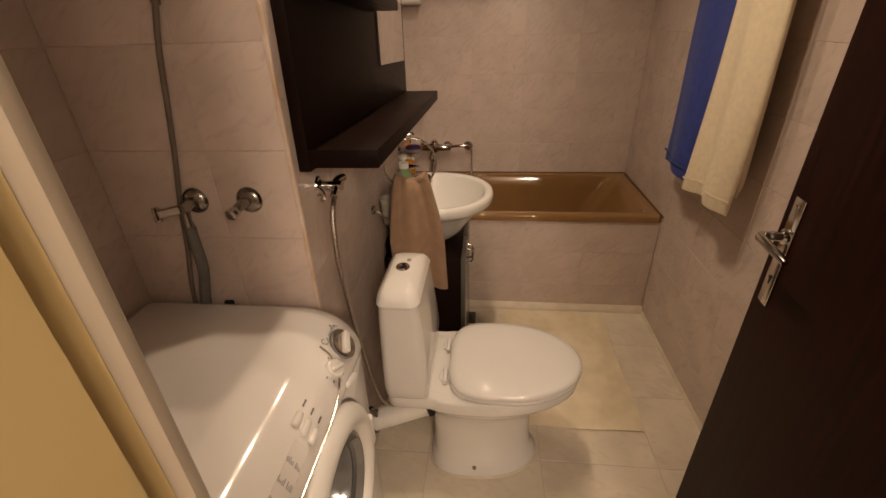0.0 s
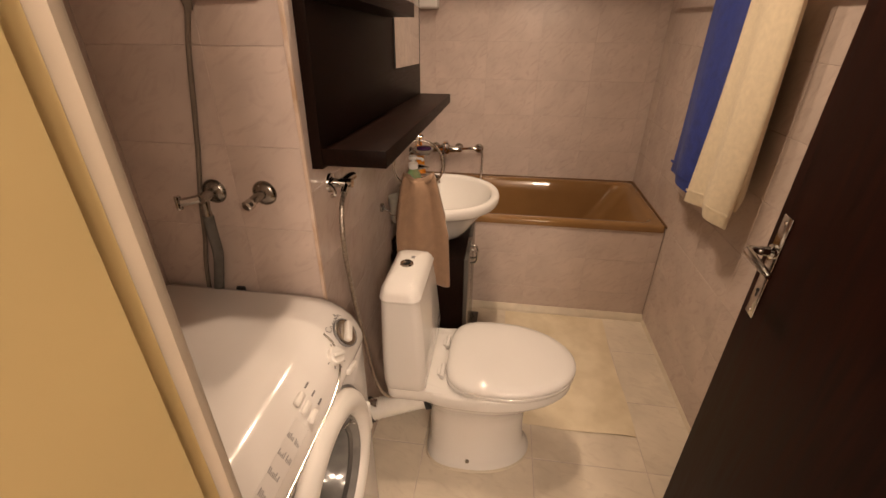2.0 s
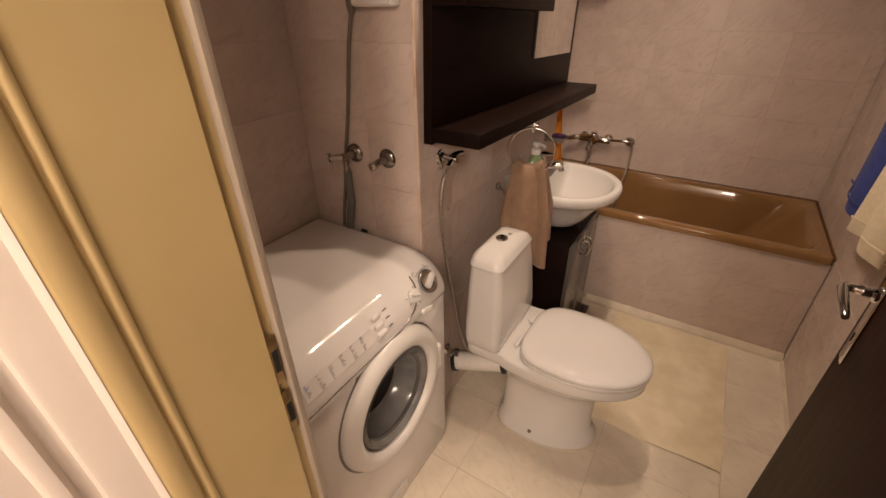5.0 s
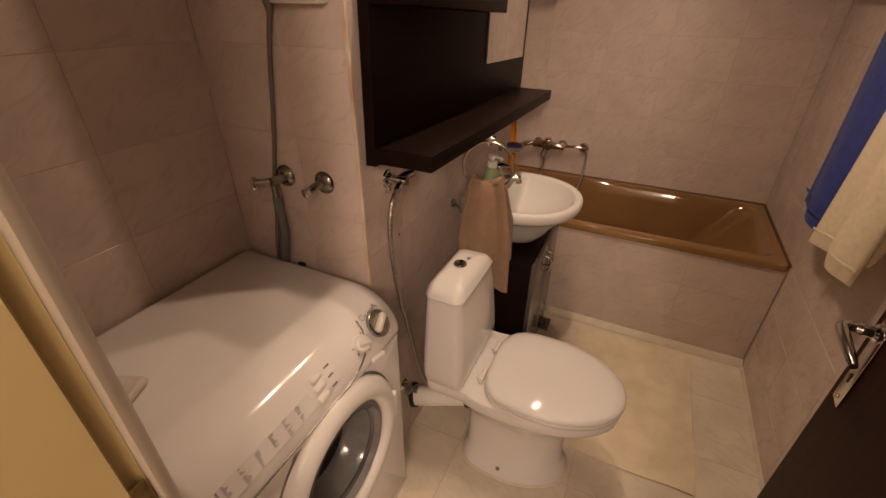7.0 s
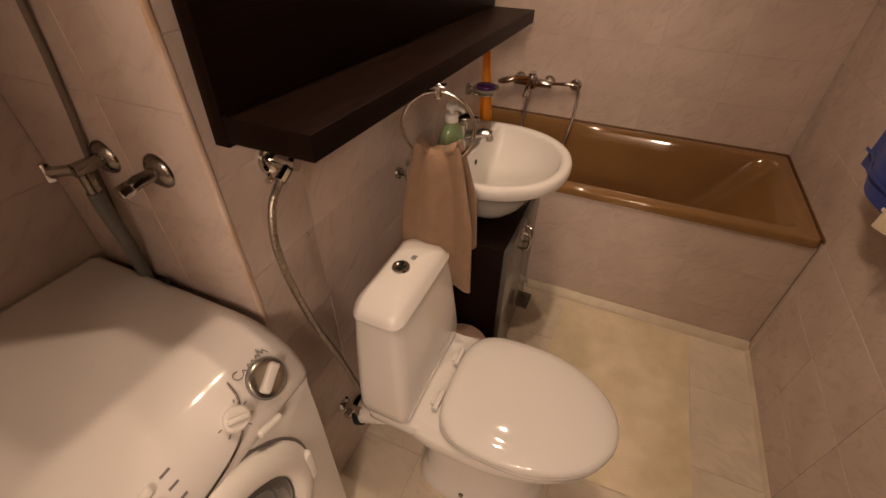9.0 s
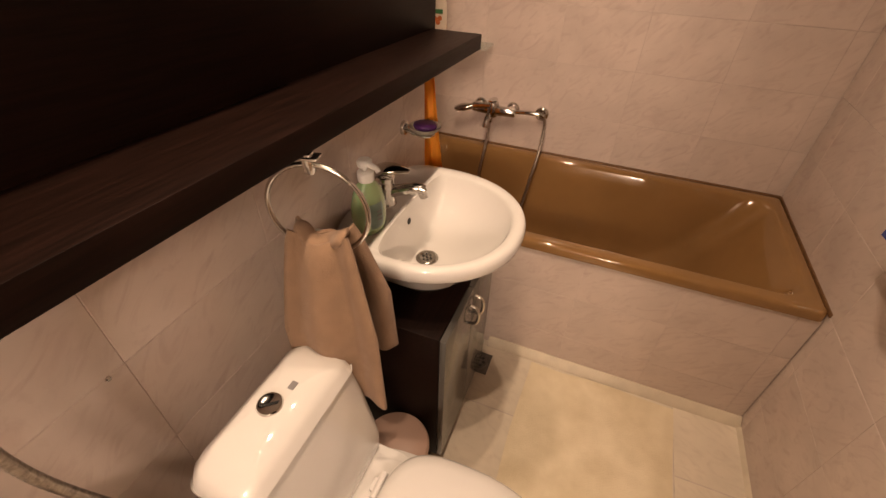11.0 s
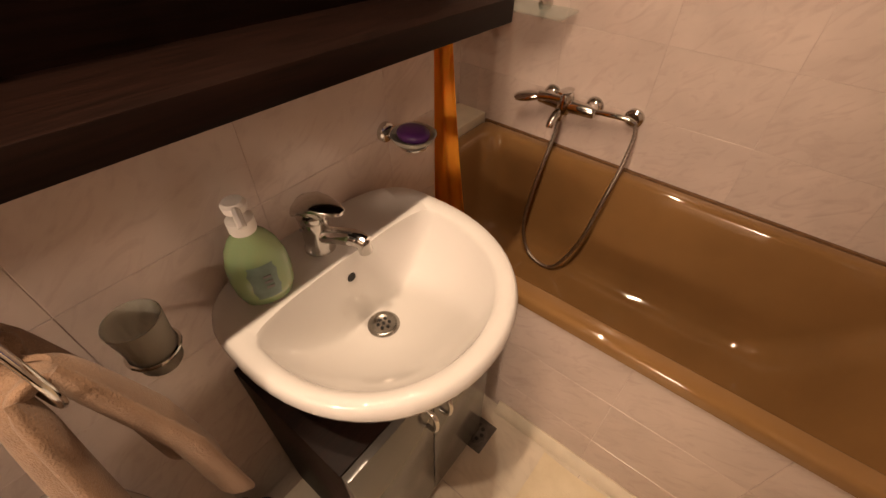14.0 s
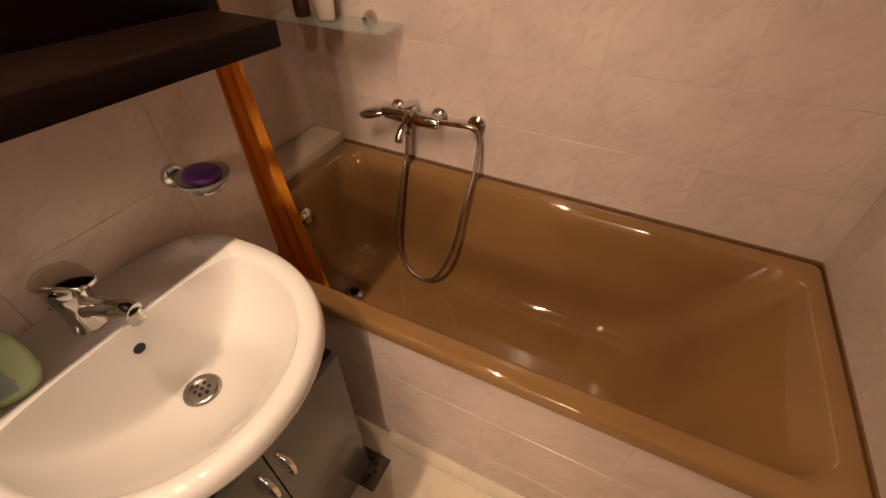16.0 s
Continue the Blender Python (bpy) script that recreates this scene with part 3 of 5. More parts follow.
    ring = put("door_ring", moved(bm_lathe([(0.218, -0.012), (0.220, 0.004), (0.214, 0.020), (0.200, 0.032), (0.180, 0.036), (0.170, 0.032), (0.161, 0.022), (0.157, 0.006), (0.157, -0.012)], 56, False), c), M_PLASTIC, m, "white round porthole door")
    put("door_gap", moved(bm_lathe([(0.2265, -0.008), (0.2265, 0.0012), (0.219, 0.0012), (0.219, -0.008)], 56, False), c), M_PRINT, m, "dark gap round the door")
    put("inner_ring", moved(bm_lathe([(0.1575, 0.012), (0.155, 0.016), (0.150, 0.018), (0.144, 0.021), (0.141, 0.0215)], 48, False), c), M_GASKET, ring, "grey inner ring")
    put("porthole_glass", moved(bm_lathe([(0.1445, 0.0215), (0.139, 0.016), (0.131, 0.0), (0.122, -0.03), (0.113, -0.062), (0.107, -0.072), (0.100, -0.076)], 48, False), c), M_SEAL_GREY, ring, "grey bulging porthole glass", 60)
    put("seal_lip", moved(bm_lathe([(0.1335, 0.005), (0.1305, 0.0035), (0.1275, -0.002), (0.1285, -0.006)], 48, False), c), M_GASKET, ring, "dark seal lip")
    # closing disc: the shade inside the drum is put into its near-black colour
    put("drum", moved(bm_lathe([(0.1005, -0.0755), (0.09, -0.078), (0.05, -0.084), (0, -0.086)], 40, False), c), M_DRUM_SHADE, ring, "near-black disc standing for the shaded drum", 60)
    put("door_pull", moved(bm_box(-0.05, 0.05, -0.012, 0.012, 0.016, 0.034, 0.008, 3), c @ pose(0, 0.203, 0, 0, 0, 0)), M_PLASTIC, ring)
    return m


washing_machine()


def tissue_pack():
    t = thing("tissue_pack", "small pale pack lying on the washing machine", "pack", pose(-0.36, 0.80, 0.8515, 0, 0, 24))
    part("pack", bm_box(-0.055, 0.055, -0.04, 0.04, 0, 0.022, 0.010, 3), M_PACK, t)
    part("flap", bm_box(-0.05, 0.05, -0.008, 0.012, 0.0215, 0.0228, 0.0005, 1), M_PACK, t, "resealable flap")
    part("print", bm_box(-0.056, -0.02, -0.036, -0.02, 0.0215, 0.0226, 0.0005, 1), M_RED_PRINT, t, "reddish printed patch")
    return t


tissue_pack()


# ---- stop valves, hoses, socket ----
def stop_valve(x, z, open_end):
    v = thing("stop_valve", "chrome water stop valve on the tiled wall" if not open_end else "capped chrome pipe stub on the tiled wall", "valve", pose(x, PIPE_Y, z, 90), "stop valves beside the washing machine")
    part("rosette", bm_lathe([(0.030, 0), (0.029, 0.004), (0.022, 0.010), (0.014, 0.013), (0, 0.013)], 28), M_DULL, v)
    if open_end:
        part("stub", bm_tube([(0, 0, 0.01), (-0.004, -0.001, 0.035), (-0.010, -0.008, 0.05)], 0.0105, 14), M_DULL, v)
        part("cap", moved(bm_lathe([(0.012, -0.004), (0.013, 0), (0.013, 0.014), (0.010, 0.017), (0, 0.017)], 8), pose(-0.010, -0.008, 0.048, 14, -14, 0)), M_CHROME, v)
    else:
        part("valve_body", bm_tube([(0, 0, 0.01), (0, 0, 0.055)], 0.012, 14), M_DULL, v)
        part("outlet", bm_tube([(-0.002, -0.004, 0.042), (-0.002, -0.045, 0.042)], 0.0105, 12), M_DULL, v)
        grip = [(-0.004, 0, 0.05), (-0.030, -0.004, 0.062), (-0.040, -0.005, 0.066)]
        part("handle", bm_tube(grip, 0.010, 8), M_CHROME, v)
        part("handle_wing", moved(bm_box(-0.005, 0.005, -0.017, 0.017, -0.007, 0.007, 0.003), pose(-0.046, -0.006, 0.068, 0, -20, 0)), M_CHROME, v)
    return v


stop_valve(-0.376, 1.112, False)
stop_valve(-0.248, 1.115, True)
hose = tagged(part("washer_hose", bm_tube(curve_points([(-0.378, PIPE_Y - 0.042, 1.066), (-0.379, PIPE_Y - 0.042, 1.03), (-0.384, PIPE_Y - 0.036, 0.96), (-0.404, PIPE_Y - 0.026, 0.90), (-0.422, PIPE_Y - 0.020, 0.84), (-0.44, PIPE_Y - 0.016, 0.70)], 6), 0.0125, 12), M_GREY_HOSE), "grey rubber inlet hose behind the washing machine", "hose")
cable = tagged(part("power_cable", bm_tube(curve_points([(-0.318, PIPE_Y - 0.015, 1.50), (-0.342, PIPE_Y - 0.012, 1.42), (-0.368, PIPE_Y - 0.008, 1.30), (-0.388, PIPE_Y - 0.008, 1.20), (-0.410, PIPE_Y - 0.010, 1.10), (-0.427, PIPE_Y - 0.010, 1.0), (-0.448, PIPE_Y - 0.012, 0.90), (-0.462, PIPE_Y - 0.010, 0.80), (-0.462, PIPE_Y - 0.010, 0.66)], 6), 0.0055, 10), M_CABLE), "grey power cable hanging down the tiled wall", "cable")


def socket_box():
    s = thing("socket_box", "white plastic wall socket box with grey plug", "socket", pose(-0.225, PIPE_Y, 1.56))
    part("box", bm_box(-0.075, 0.055, -0.035, 0.0, -0.05, 0.06, 0.006, 3), M_PLASTIC, s)
    part("lid", bm_box(-0.070, 0.050, -0.040, -0.034, -0.045, 0.055, 0.003), M_PLASTIC, s)
    part("plug", bm_tube([(-0.093, -0.016, -0.005), (-0.093, -0.016, -0.05), (-0.093, -0.015, -0.07)], [0.011, 0.011, 0.007], 12), M_CABLE, s, "grey plug")
    return s


socket_box()


# ---- dark wall unit with mirror ----
def wall_unit():
    # hangs slightly out of level
    u = thing("wall_shelf", "dark wenge wall unit with mirror and two shelves", "wall shelf", pose(WALL_X, 1.383, 1.166, -2.6, 0, 0.45))
    L = 1.235
    part("back_board", bm_box(0.001, 0.028, 0, L + 0.02, 0.004, 0.95, 0.0015), M_WENGE, u)
    part("shelf", bm_box(0.0285, 0.178, 0.0, L, 0.012, 0.052, 0.002), M_WENGE, u)
    part("shelf", bm_box(0.0285, 0.125, 0.0, 0.63, 0.345, 0.385, 0.002), M_WENGE, u)
    mirror = part("mirror", bm_box(0.029, 0.034, 0.735, 1.205, 0.185, 0.88, 0.0012), M_MIRROR, u, "rectangular frameless mirror")
    part("mirror_edge", bm_box(0.0285, 0.0335, 0.7325, 0.7345, 0.184, 0.881), M_BLACK, mirror, "dark mirror edge")
    return u


wall_unit()


# ---- toilet ----
def toilet():
    cy = 1.628
    t = thing("toilet", "white ceramic close-coupled toilet with closed lid", "toilet", pose(0.25, cy, 0))
    o = pose(-0.25, 0, 0)

    def egg(x0, x1, w, z, back=0.55, n=48, sq=2.2):
        """An egg ring, blunt at x0 and round at x1."""
        pts = []
        xm = x0 + (x1 - x0) * 0.42
        for i in range(n):
            a = 2 * math.pi * i / n
            c, s = math.cos(a), math.sin(a)
            if c >= 0:
                x, y = xm + (x1 - xm) * c, w * s
            else:
                e = 2 / (sq / back * 0.8)
                x, y = xm - (xm - x0) * abs(c) ** e, w * math.copysign(abs(s) ** e, s)
            pts.append((x, y, z))
        return pts

    foot = [(0.085, 0.478, 0.142, 0.0), (0.085, 0.480, 0.143, 0.012), (0.094, 0.464, 0.130, 0.028), (0.10, 0.452, 0.119, 0.06), (0.10, 0.447, 0.113, 0.13), (0.10, 0.449, 0.113, 0.20), (0.098, 0.460, 0.117, 0.245), (0.09, 0.490, 0.131, 0.283), (0.075, 0.534, 0.153, 0.316), (0.055, 0.566, 0.167, 0.341), (0.04, 0.578, 0.172, 0.353), (0.032, 0.589, 0.177, 0.357), (0.027, 0.593, 0.180, 0.364), (0.025, 0.594, 0.180, 0.398), (0.03, 0.588, 0.175, 0.4075), (0.06, 0.55, 0.14, 0.409)]
    part("bowl", moved(bm_loft([egg(*f) for f in foot]), o), M_CERAMIC, t, angle=60)
    # deck under the tank
    part("deck", moved(bm_loft([rounded(-0.03, 0.20, -h, h, 0.035, z) for h, z in ((0.12, 0.335), (0.155, 0.352), (0.168, 0.37), (0.170, 0.398), (0.165, 0.4085))]), o), M_CERAMIC, t, angle=60)
    # tank narrows upward
    tank = [(-0.026, 0.100, 0.165, 0.022, 0.405), (-0.030, 0.107, 0.175, 0.024, 0.42), (-0.032, 0.108, 0.179, 0.026, 0.46), (-0.034, 0.104, 0.171, 0.028, 0.54), (-0.034, 0.095, 0.157, 0.028, 0.66), (-0.034, 0.086, 0.145, 0.028, 0.735)]
    part("tank", moved(bm_loft([rounded(a, b, -h, h, r, z) for a, b, h, r, z in tank]), o), M_CERAMIC, t, angle=60)
    lid = []
    for a, b, h, r, z in ((-0.029, 0.079, 0.138, 0.025, 0.7352), (-0.029, 0.079, 0.138, 0.025, 0.7386), (-0.037, 0.0885, 0.1475, 0.029, 0.7392), (-0.038, 0.090, 0.149, 0.030, 0.743), (-0.038, 0.089, 0.148, 0.031, 0.758), (-0.035, 0.084, 0.143, 0.034, 0.776), (-0.027, 0.074, 0.132, 0.035, 0.787), (-0.012, 0.058, 0.10, 0.03, 0.7925), (0.005, 0.042, 0.05, 0.017, 0.7945)):
        ring = []
        for x, y, zz in rounded(a, b, -h, h, r, z):
            ring.append((x, y, zz - 0.028 * (abs(y) / 0.16) ** 2.4 * (z > 0.755)))
        lid.append(ring)
    part("tank_lid", moved(bm_loft(lid), o), M_CERAMIC, t, angle=60)
    btn = part("flush_button", moved(bm_lathe([(0.021, -0.006), (0.022, 0.002), (0.020, 0.006), (0.016, 0.006), (0.013, 0.004), (0, 0.003)], 28), pose(0.024, -0.008, 0.7925) @ o), M_CHROME, t, "chrome dual flush button")
    part("button_split", moved(bm_box(-0.016, 0.016, -0.0009, 0.0009, 0.003, 0.0058), pose(0.024, -0.008, 0.7925, 0, 0, 40) @ pose(0, 0, 0)), M_BLACK, t).matrix_local = pose(-0.25, 0, 0)
    part("maker_mark", moved(bm_box(-0.006, 0.006, -0.008, 0.008, 0, 0.0008), pose(0.036, 0.036, 0.7935, -1, 0, 0) @ pose(0, 0, 0)), M_PRINT, t, "small grey printed mark").matrix_local = pose(-0.25, 0, 0)
    # seat and lid
    part("seat", moved(bm_loft([egg(0.158, 0.598, 0.181, z, 0.5) if k else egg(0.165, 0.59, 0.174, z, 0.5) for k, z in ((0, 0.4095), (1, 0.414), (1, 0.424), (0, 0.428))]), o), M_SEAT, t, "white plastic seat ring", 60)
    lidr = [(0.162, 0.597, 0.180, 0.4295), (0.160, 0.600, 0.183, 0.434), (0.162, 0.598, 0.181, 0.444), (0.170, 0.588, 0.172, 0.453), (0.185, 0.56, 0.150, 0.459), (0.21, 0.51, 0.115, 0.463), (0.25, 0.44, 0.07, 0.465)]
    part("lid", moved(bm_loft([egg(a, b, w, z, 0.5) for a, b, w, z in lidr]), o), M_SEAT, t, "glossy white closed lid", 60)
    for y in (-0.075, 0.075):
        part("hinge", moved(bm_tube([(0.150, y - 0.03, 0.420), (0.150, y + 0.03, 0.420)], 0.008, 14), o), M_SEAT, t)
        part("hinge_foot", moved(bm_box(0.132, 0.158, y - 0.016, y + 0.016, 0.408, 0.42, 0.004), o), M_SEAT, t)
    for s in (-1, 1):
        part("bolt_cap", moved(bm_lathe([(0.008, 0), (0.007, 0.005), (0, 0.007)], 14), pose(0.25, s * 0.128, 0.036, -s * 80, 0, 0) @ pose(0, 0, 0)), M_DULL, t, "small steel fixing bolt").matrix_local = pose(-0.25, 0, 0)
    part("base_seal", moved(bm_loft([egg(0.079, 0.486, 0.149, 0.0), egg(0.081, 0.483, 0.146, 0.006), egg(0.087, 0.476, 0.140, 0.0065)]), o), M_SEAL, t, "white sealant line at the foot", 60)
    return t


toilet()


def soil_pipe():
    p = thing("soil_pipe", "white corrugated plastic waste pipe with black rubber collar", "pipe", pose(-0.05, 1.56, 0))
    pts = [(WALL_X + 0.004 + 0.009 * k, 1.545 + 0.0022 * k, 0.188 + 0.0022 * k) for k in range(24)]
    part("pipe", moved(bm_tube(pts, 0.041, 20, 0.003), pose(0.05, -1.56, 0)), M_PVC, p)
    for x in (-0.127, 0.075):
        part("collar", moved(bm_tube([(x, 1.547 + (x > 0) * 0.049, 0.189 + (x > 0) * 0.049), (x + 0.016, 1.551 + (x > 0) * 0.049, 0.193 + (x > 0) * 0.049)], 0.047, 20), pose(0.05, -1.56, 0)), M_BLACK, p, "black rubber collar")
    return p


soil_pipe()


def filling_valve():
    v = thing("angle_valve", "chrome valve with braided hose under the dark shelf", "valve", pose(WALL_X, 1.475, 1.105))
    part("rosette", moved(bm_lathe([(0.026, 0), (0.024, 0.006), (0.012, 0.010), (0, 0.010)], 20), pose(0, 0, 0, 0, 90)), M_CHROME, v)
    part("valve_body", bm_tube([(0.008, 0, 0), (0.06, 0, 0.002)], 0.012, 12), M_CHROME, v)
    part("handle", bm_tube([(0.035, 0.0, 0.004), (0.040, 0.03, 0.006), (0.045, 0.055, 0.004)], [0.011, 0.012, 0.010], 10), M_CHROME, v)
    part("bracket", bm_tube(curve_points([(0.004, -0.022, 0.004), (0.02, -0.03, -0.005), (0.022, -0.03, -0.02), (0.012, -0.028, -0.026)], 4), 0.005, 8), M_CHROME, v)
    part("outlet", bm_tube([(0.045, 0, 0.0), (0.047, -0.018, -0.006), (0.048, -0.036, -0.014)], 0.0095, 8), M_CHROME, v)
    pts = curve_points([(0.048, -0.034, -0.013), (0.051, -0.066, -0.040), (0.053, -0.083, -0.09), (0.053, -0.084, -0.15), (0.053, -0.074, -0.23), (0.052, -0.047, -0.36), (0.052, -0.022, -0.45), (0.052, 0.005, -0.55), (0.053, 0.030, -0.66), (0.062, 0.056, -0.77), (0.085, 0.075, -0.83), (0.115, 0.084, -0.835), (0.136, 0.085, -0.79), (0.14, 0.085, -0.715)], 14)
    part("hose", bm_tube(pts, 0.0072, 10, 0.0006), M_BRAID, v, "braided steel hose")
    part("hose_nut", bm_tube([(0.14, 0.085, -0.735), (0.14, 0.085, -0.702)], 0.0125, 6), M_CHROME, v)
    return v


filling_valve()


def stopcock():
    v = thing("stopcock", "small chrome stopcock low on the wall", "valve", pose(WALL_X, 1.50, 0.287))
    part("rosette", moved(bm_lathe([(0.024, 0), (0.020, 0.006), (0.010, 0.009), (0, 0.009)], 20), pose(0, 0, 0, 0, 90)), M_CHROME, v)
    part("valve_body", bm_tube([(0.005, 0, 0), (0.05, 0, 0)], 0.010, 12), M_CHROME, v)
    part("handle", bm_tube([(0.030, 0, 0), (0.030, -0.03, 0.002)], [0.008, 0.011], 10), M_CHROME, v)
    part("nut", bm_tube([(0.046, 0, 0), (0.06, 0, 0)], 0.013, 6), M_CHROME, v)
    return v


stopcock()
tagged(part("wall_screw", moved(bm_lathe([(0.0045, 0), (0.004, 0.002), (0, 0.003)], 12), pose(WALL_X, 1.518, 0.912, 0, 90)), M_CHROME), "small bright screw head in the tiled wall", "screw")


# ---- towel ring with towel ----
def towel_ring():
    r = thing("towel_ring", "chrome towel ring hanging under the dark shelf", "towel ring", pose(0.030, 1.815, 1.055, 0, 0, 14))
    pts = [(0.082 * math.cos(a), 0, 0.082 * math.sin(a)) for a in (2 * math.pi * k / 48 for k in range(48))]
    part("ring", bm_tube(pts, 0.0042, 10, loop=True), M_CHROME, r)
    part("post", bm_box(-0.007, 0.007, -0.008, 0.008, 0.068, 0.1005, 0.002), M_CHROME, r)
    part("mount", bm_box(-0.018, 0.018, -0.012, 0.012, 0.0925, 0.0965, 0.0015), M_CHROME, r)
    return r


towel_ring()


def sheet(nu, nv, fn, thick):
    """A cloth: fn(u, v) gives its middle surface; thickened both ways with a rounded hem."""
    grid = [[Vector(fn(i / (nu - 1), j / (nv - 1))) for i in range(nu)] for j in range(nv)]
    front, back = [], []
    for j in range(nv):
        for i in range(nu):
            du = grid[j][min(i + 1, nu - 1)] - grid[j][max(i - 1, 0)]
            dv = grid[min(j + 1, nv - 1)][i] - grid[max(j - 1, 0)][i]
            nrm = du.cross(dv).normalized()
            t = thick * (0.3, 0.72, 0.92, 1.0)[min(i, nu - 1 - i, j, nv - 1 - j, 3)]
            front.append(grid[j][i] + nrm * t / 2)
            back.append(grid[j][i] - nrm * t / 2)
    n = nu * nv
    faces = []
    for j in range(nv - 1):
        for i in range(nu - 1):
            a = j * nu + i
            faces += [(a, a + 1, a + nu + 1, a + nu), (n + a, n + a + nu, n + a + nu + 1, n + a + 1)]
    edge = [i for i in range(nu)] + [j * nu + nu - 1 for j in range(1, nv)] + [(nv - 1) * nu + i for i in range(nu - 2, -1, -1)] + [j * nu for j in range(nv - 2, 0, -1)]
    for k in range(len(edge)):
        a, b = edge[k], edge[(k + 1) % len(edge)]
        faces.append((a, n + a, n + b, b))
    bm = bm_data(front + back, faces)
    bmesh.ops.recalc_face_normals(bm, faces=bm.faces[:])
    return bm


def hand_towel():
    """Pushed through the ring: bunched at the ring, two tails hanging down."""
    t = thing("hand_towel", "small tan terry towel pulled through the chrome ring", "towel", pose(0.030, 1.815, 0.985, 0, 0, 14))

    def tail(side, length, spread):
        def fn(u, v):
            a = u - 0.5
            s = min(1, v * 2.2) ** 0.7
            w = 0.10 + spread * s
            y = side * (0.015 + 0.028 * s + 0.010 * v) + 0.016 * math.sin(a * 11 + side) * (0.35 + 0.65 * v) * (1.15 - 0.3 * v)
            z = -v * length + 0.010 * math.cos(a * 9) * v + (0.018 * (1 - v) ** 6) - 0.012 * abs(a) * (1 - s)
            z += 0.028 * (1 - v) ** 5 * (2 * a) ** 2
            return (a * w + 0.012 * v, y * 1.0, z)
        return sheet(26, 34, fn, 0.020)
    part("front_tail", tail(-1, 0.365, 0.078), M_TAN_TERRY, t, "longer hanging tail", 70)
    part("back_tail", tail(1, 0.30, 0.078), M_TAN_TERRY, t, "shorter hanging tail", 70)

    def over(u, v):
        a = u - 0.5
        b = (v - 0.5) * math.pi
        return (a * 0.088, 0.015 * math.sin(b) + 0.006 * math.sin(a * 11), 0.004 + 0.013 * math.cos(b) + 0.028 * (2 * a) ** 2 * 1.0 - 0.004)
    part("fold", sheet(20, 12, over, 0.016), M_TAN_TERRY, t, "bunched fold over the ring", 70)
    return t


hand_towel()


def tumbler():
    g = thing("tumbler_holder", "frosted glass tumbler in a chrome wall ring", "tumbler", pose(-0.068, 1.908, 0.805))
    part("glass", bm_lathe([(0, 0.003), (0.024, 0.002), (0.028, 0.008), (0.036, 0.10), (0.0345, 0.10), (0.0265, 0.010), (0, 0.008)], 32), M_FROST, g, "frosted glass tumbler")
    pts = [(0.0335 * math.cos(a), 0.0335 * math.sin(a), 0.036) for a in (2 * math.pi * k / 32 for k in range(32))]
    part("ring", bm_tube(pts, 0.0035, 8, loop=True), M_CHROME, g, "chrome holding ring")
    part("arm", bm_tube([(-0.034, 0, 0.036), (WALL_X + 0.068 + 0.004, 0, 0.050)], 0.005, 10), M_CHROME, g)
    part("mount", moved(bm_lathe([(0.017, 0), (0.016, 0.008), (0.010, 0.012), (0, 0.012)], 18), pose(WALL_X + 0.068, 0, 0.052, 0, 90)), M_CHROME, g)
    return g


tumbler()


# ---- wash basin ----
SINK_Y, SINK_Z = 2.205, 0.822


def basin_ring(k_out, z, x_back=WALL_X, k_x=1.0, n=64):
    """A D outline: flat at the wall, bulging to the room. k_out scales it."""
    pts = []
    for i in range(n):
        a = 2 * math.pi * i / n
        c, s = math.cos(a), math.sin(a)
        x = 0.03 + (0.272 * k_x * k_out * abs(c) ** 0.92 if c > 0 else -(0.03 - x_back) * abs(c) ** 0.42)
        y = SINK_Y + 0.004 + 0.239 * k_out * math.copysign(abs(s) ** (0.95 if c > 0 else 0.62), s)
        if c < 0:
            y = SINK_Y + (y - SINK_Y) * (1 - 0.10 * abs(c))
        pts.append((x, y, z))
    return pts


def bowl_ring(t, z):
    """The inside of the bowl, shrinking towards the drain as t goes to 0."""
    pts = []
    for i in range(64):
        a = 2 * math.pi * i / 64
        c, s = math.cos(a), math.sin(a)
        cx, cy = 0.036 * (1 - t) + 0.052 * t, 2.232 * (1 - t) + SINK_Y * t
        x = cx + (0.218 * t * abs(c) ** 0.95 if c > 0 else -(0.036 + 0.024 * t) * abs(c) ** 0.42)
        y = cy + 0.205 * t * math.copysign(abs(s) ** (0.95 if c > 0 else 0.7), s)
        pts.append((x, y, z))
    return pts


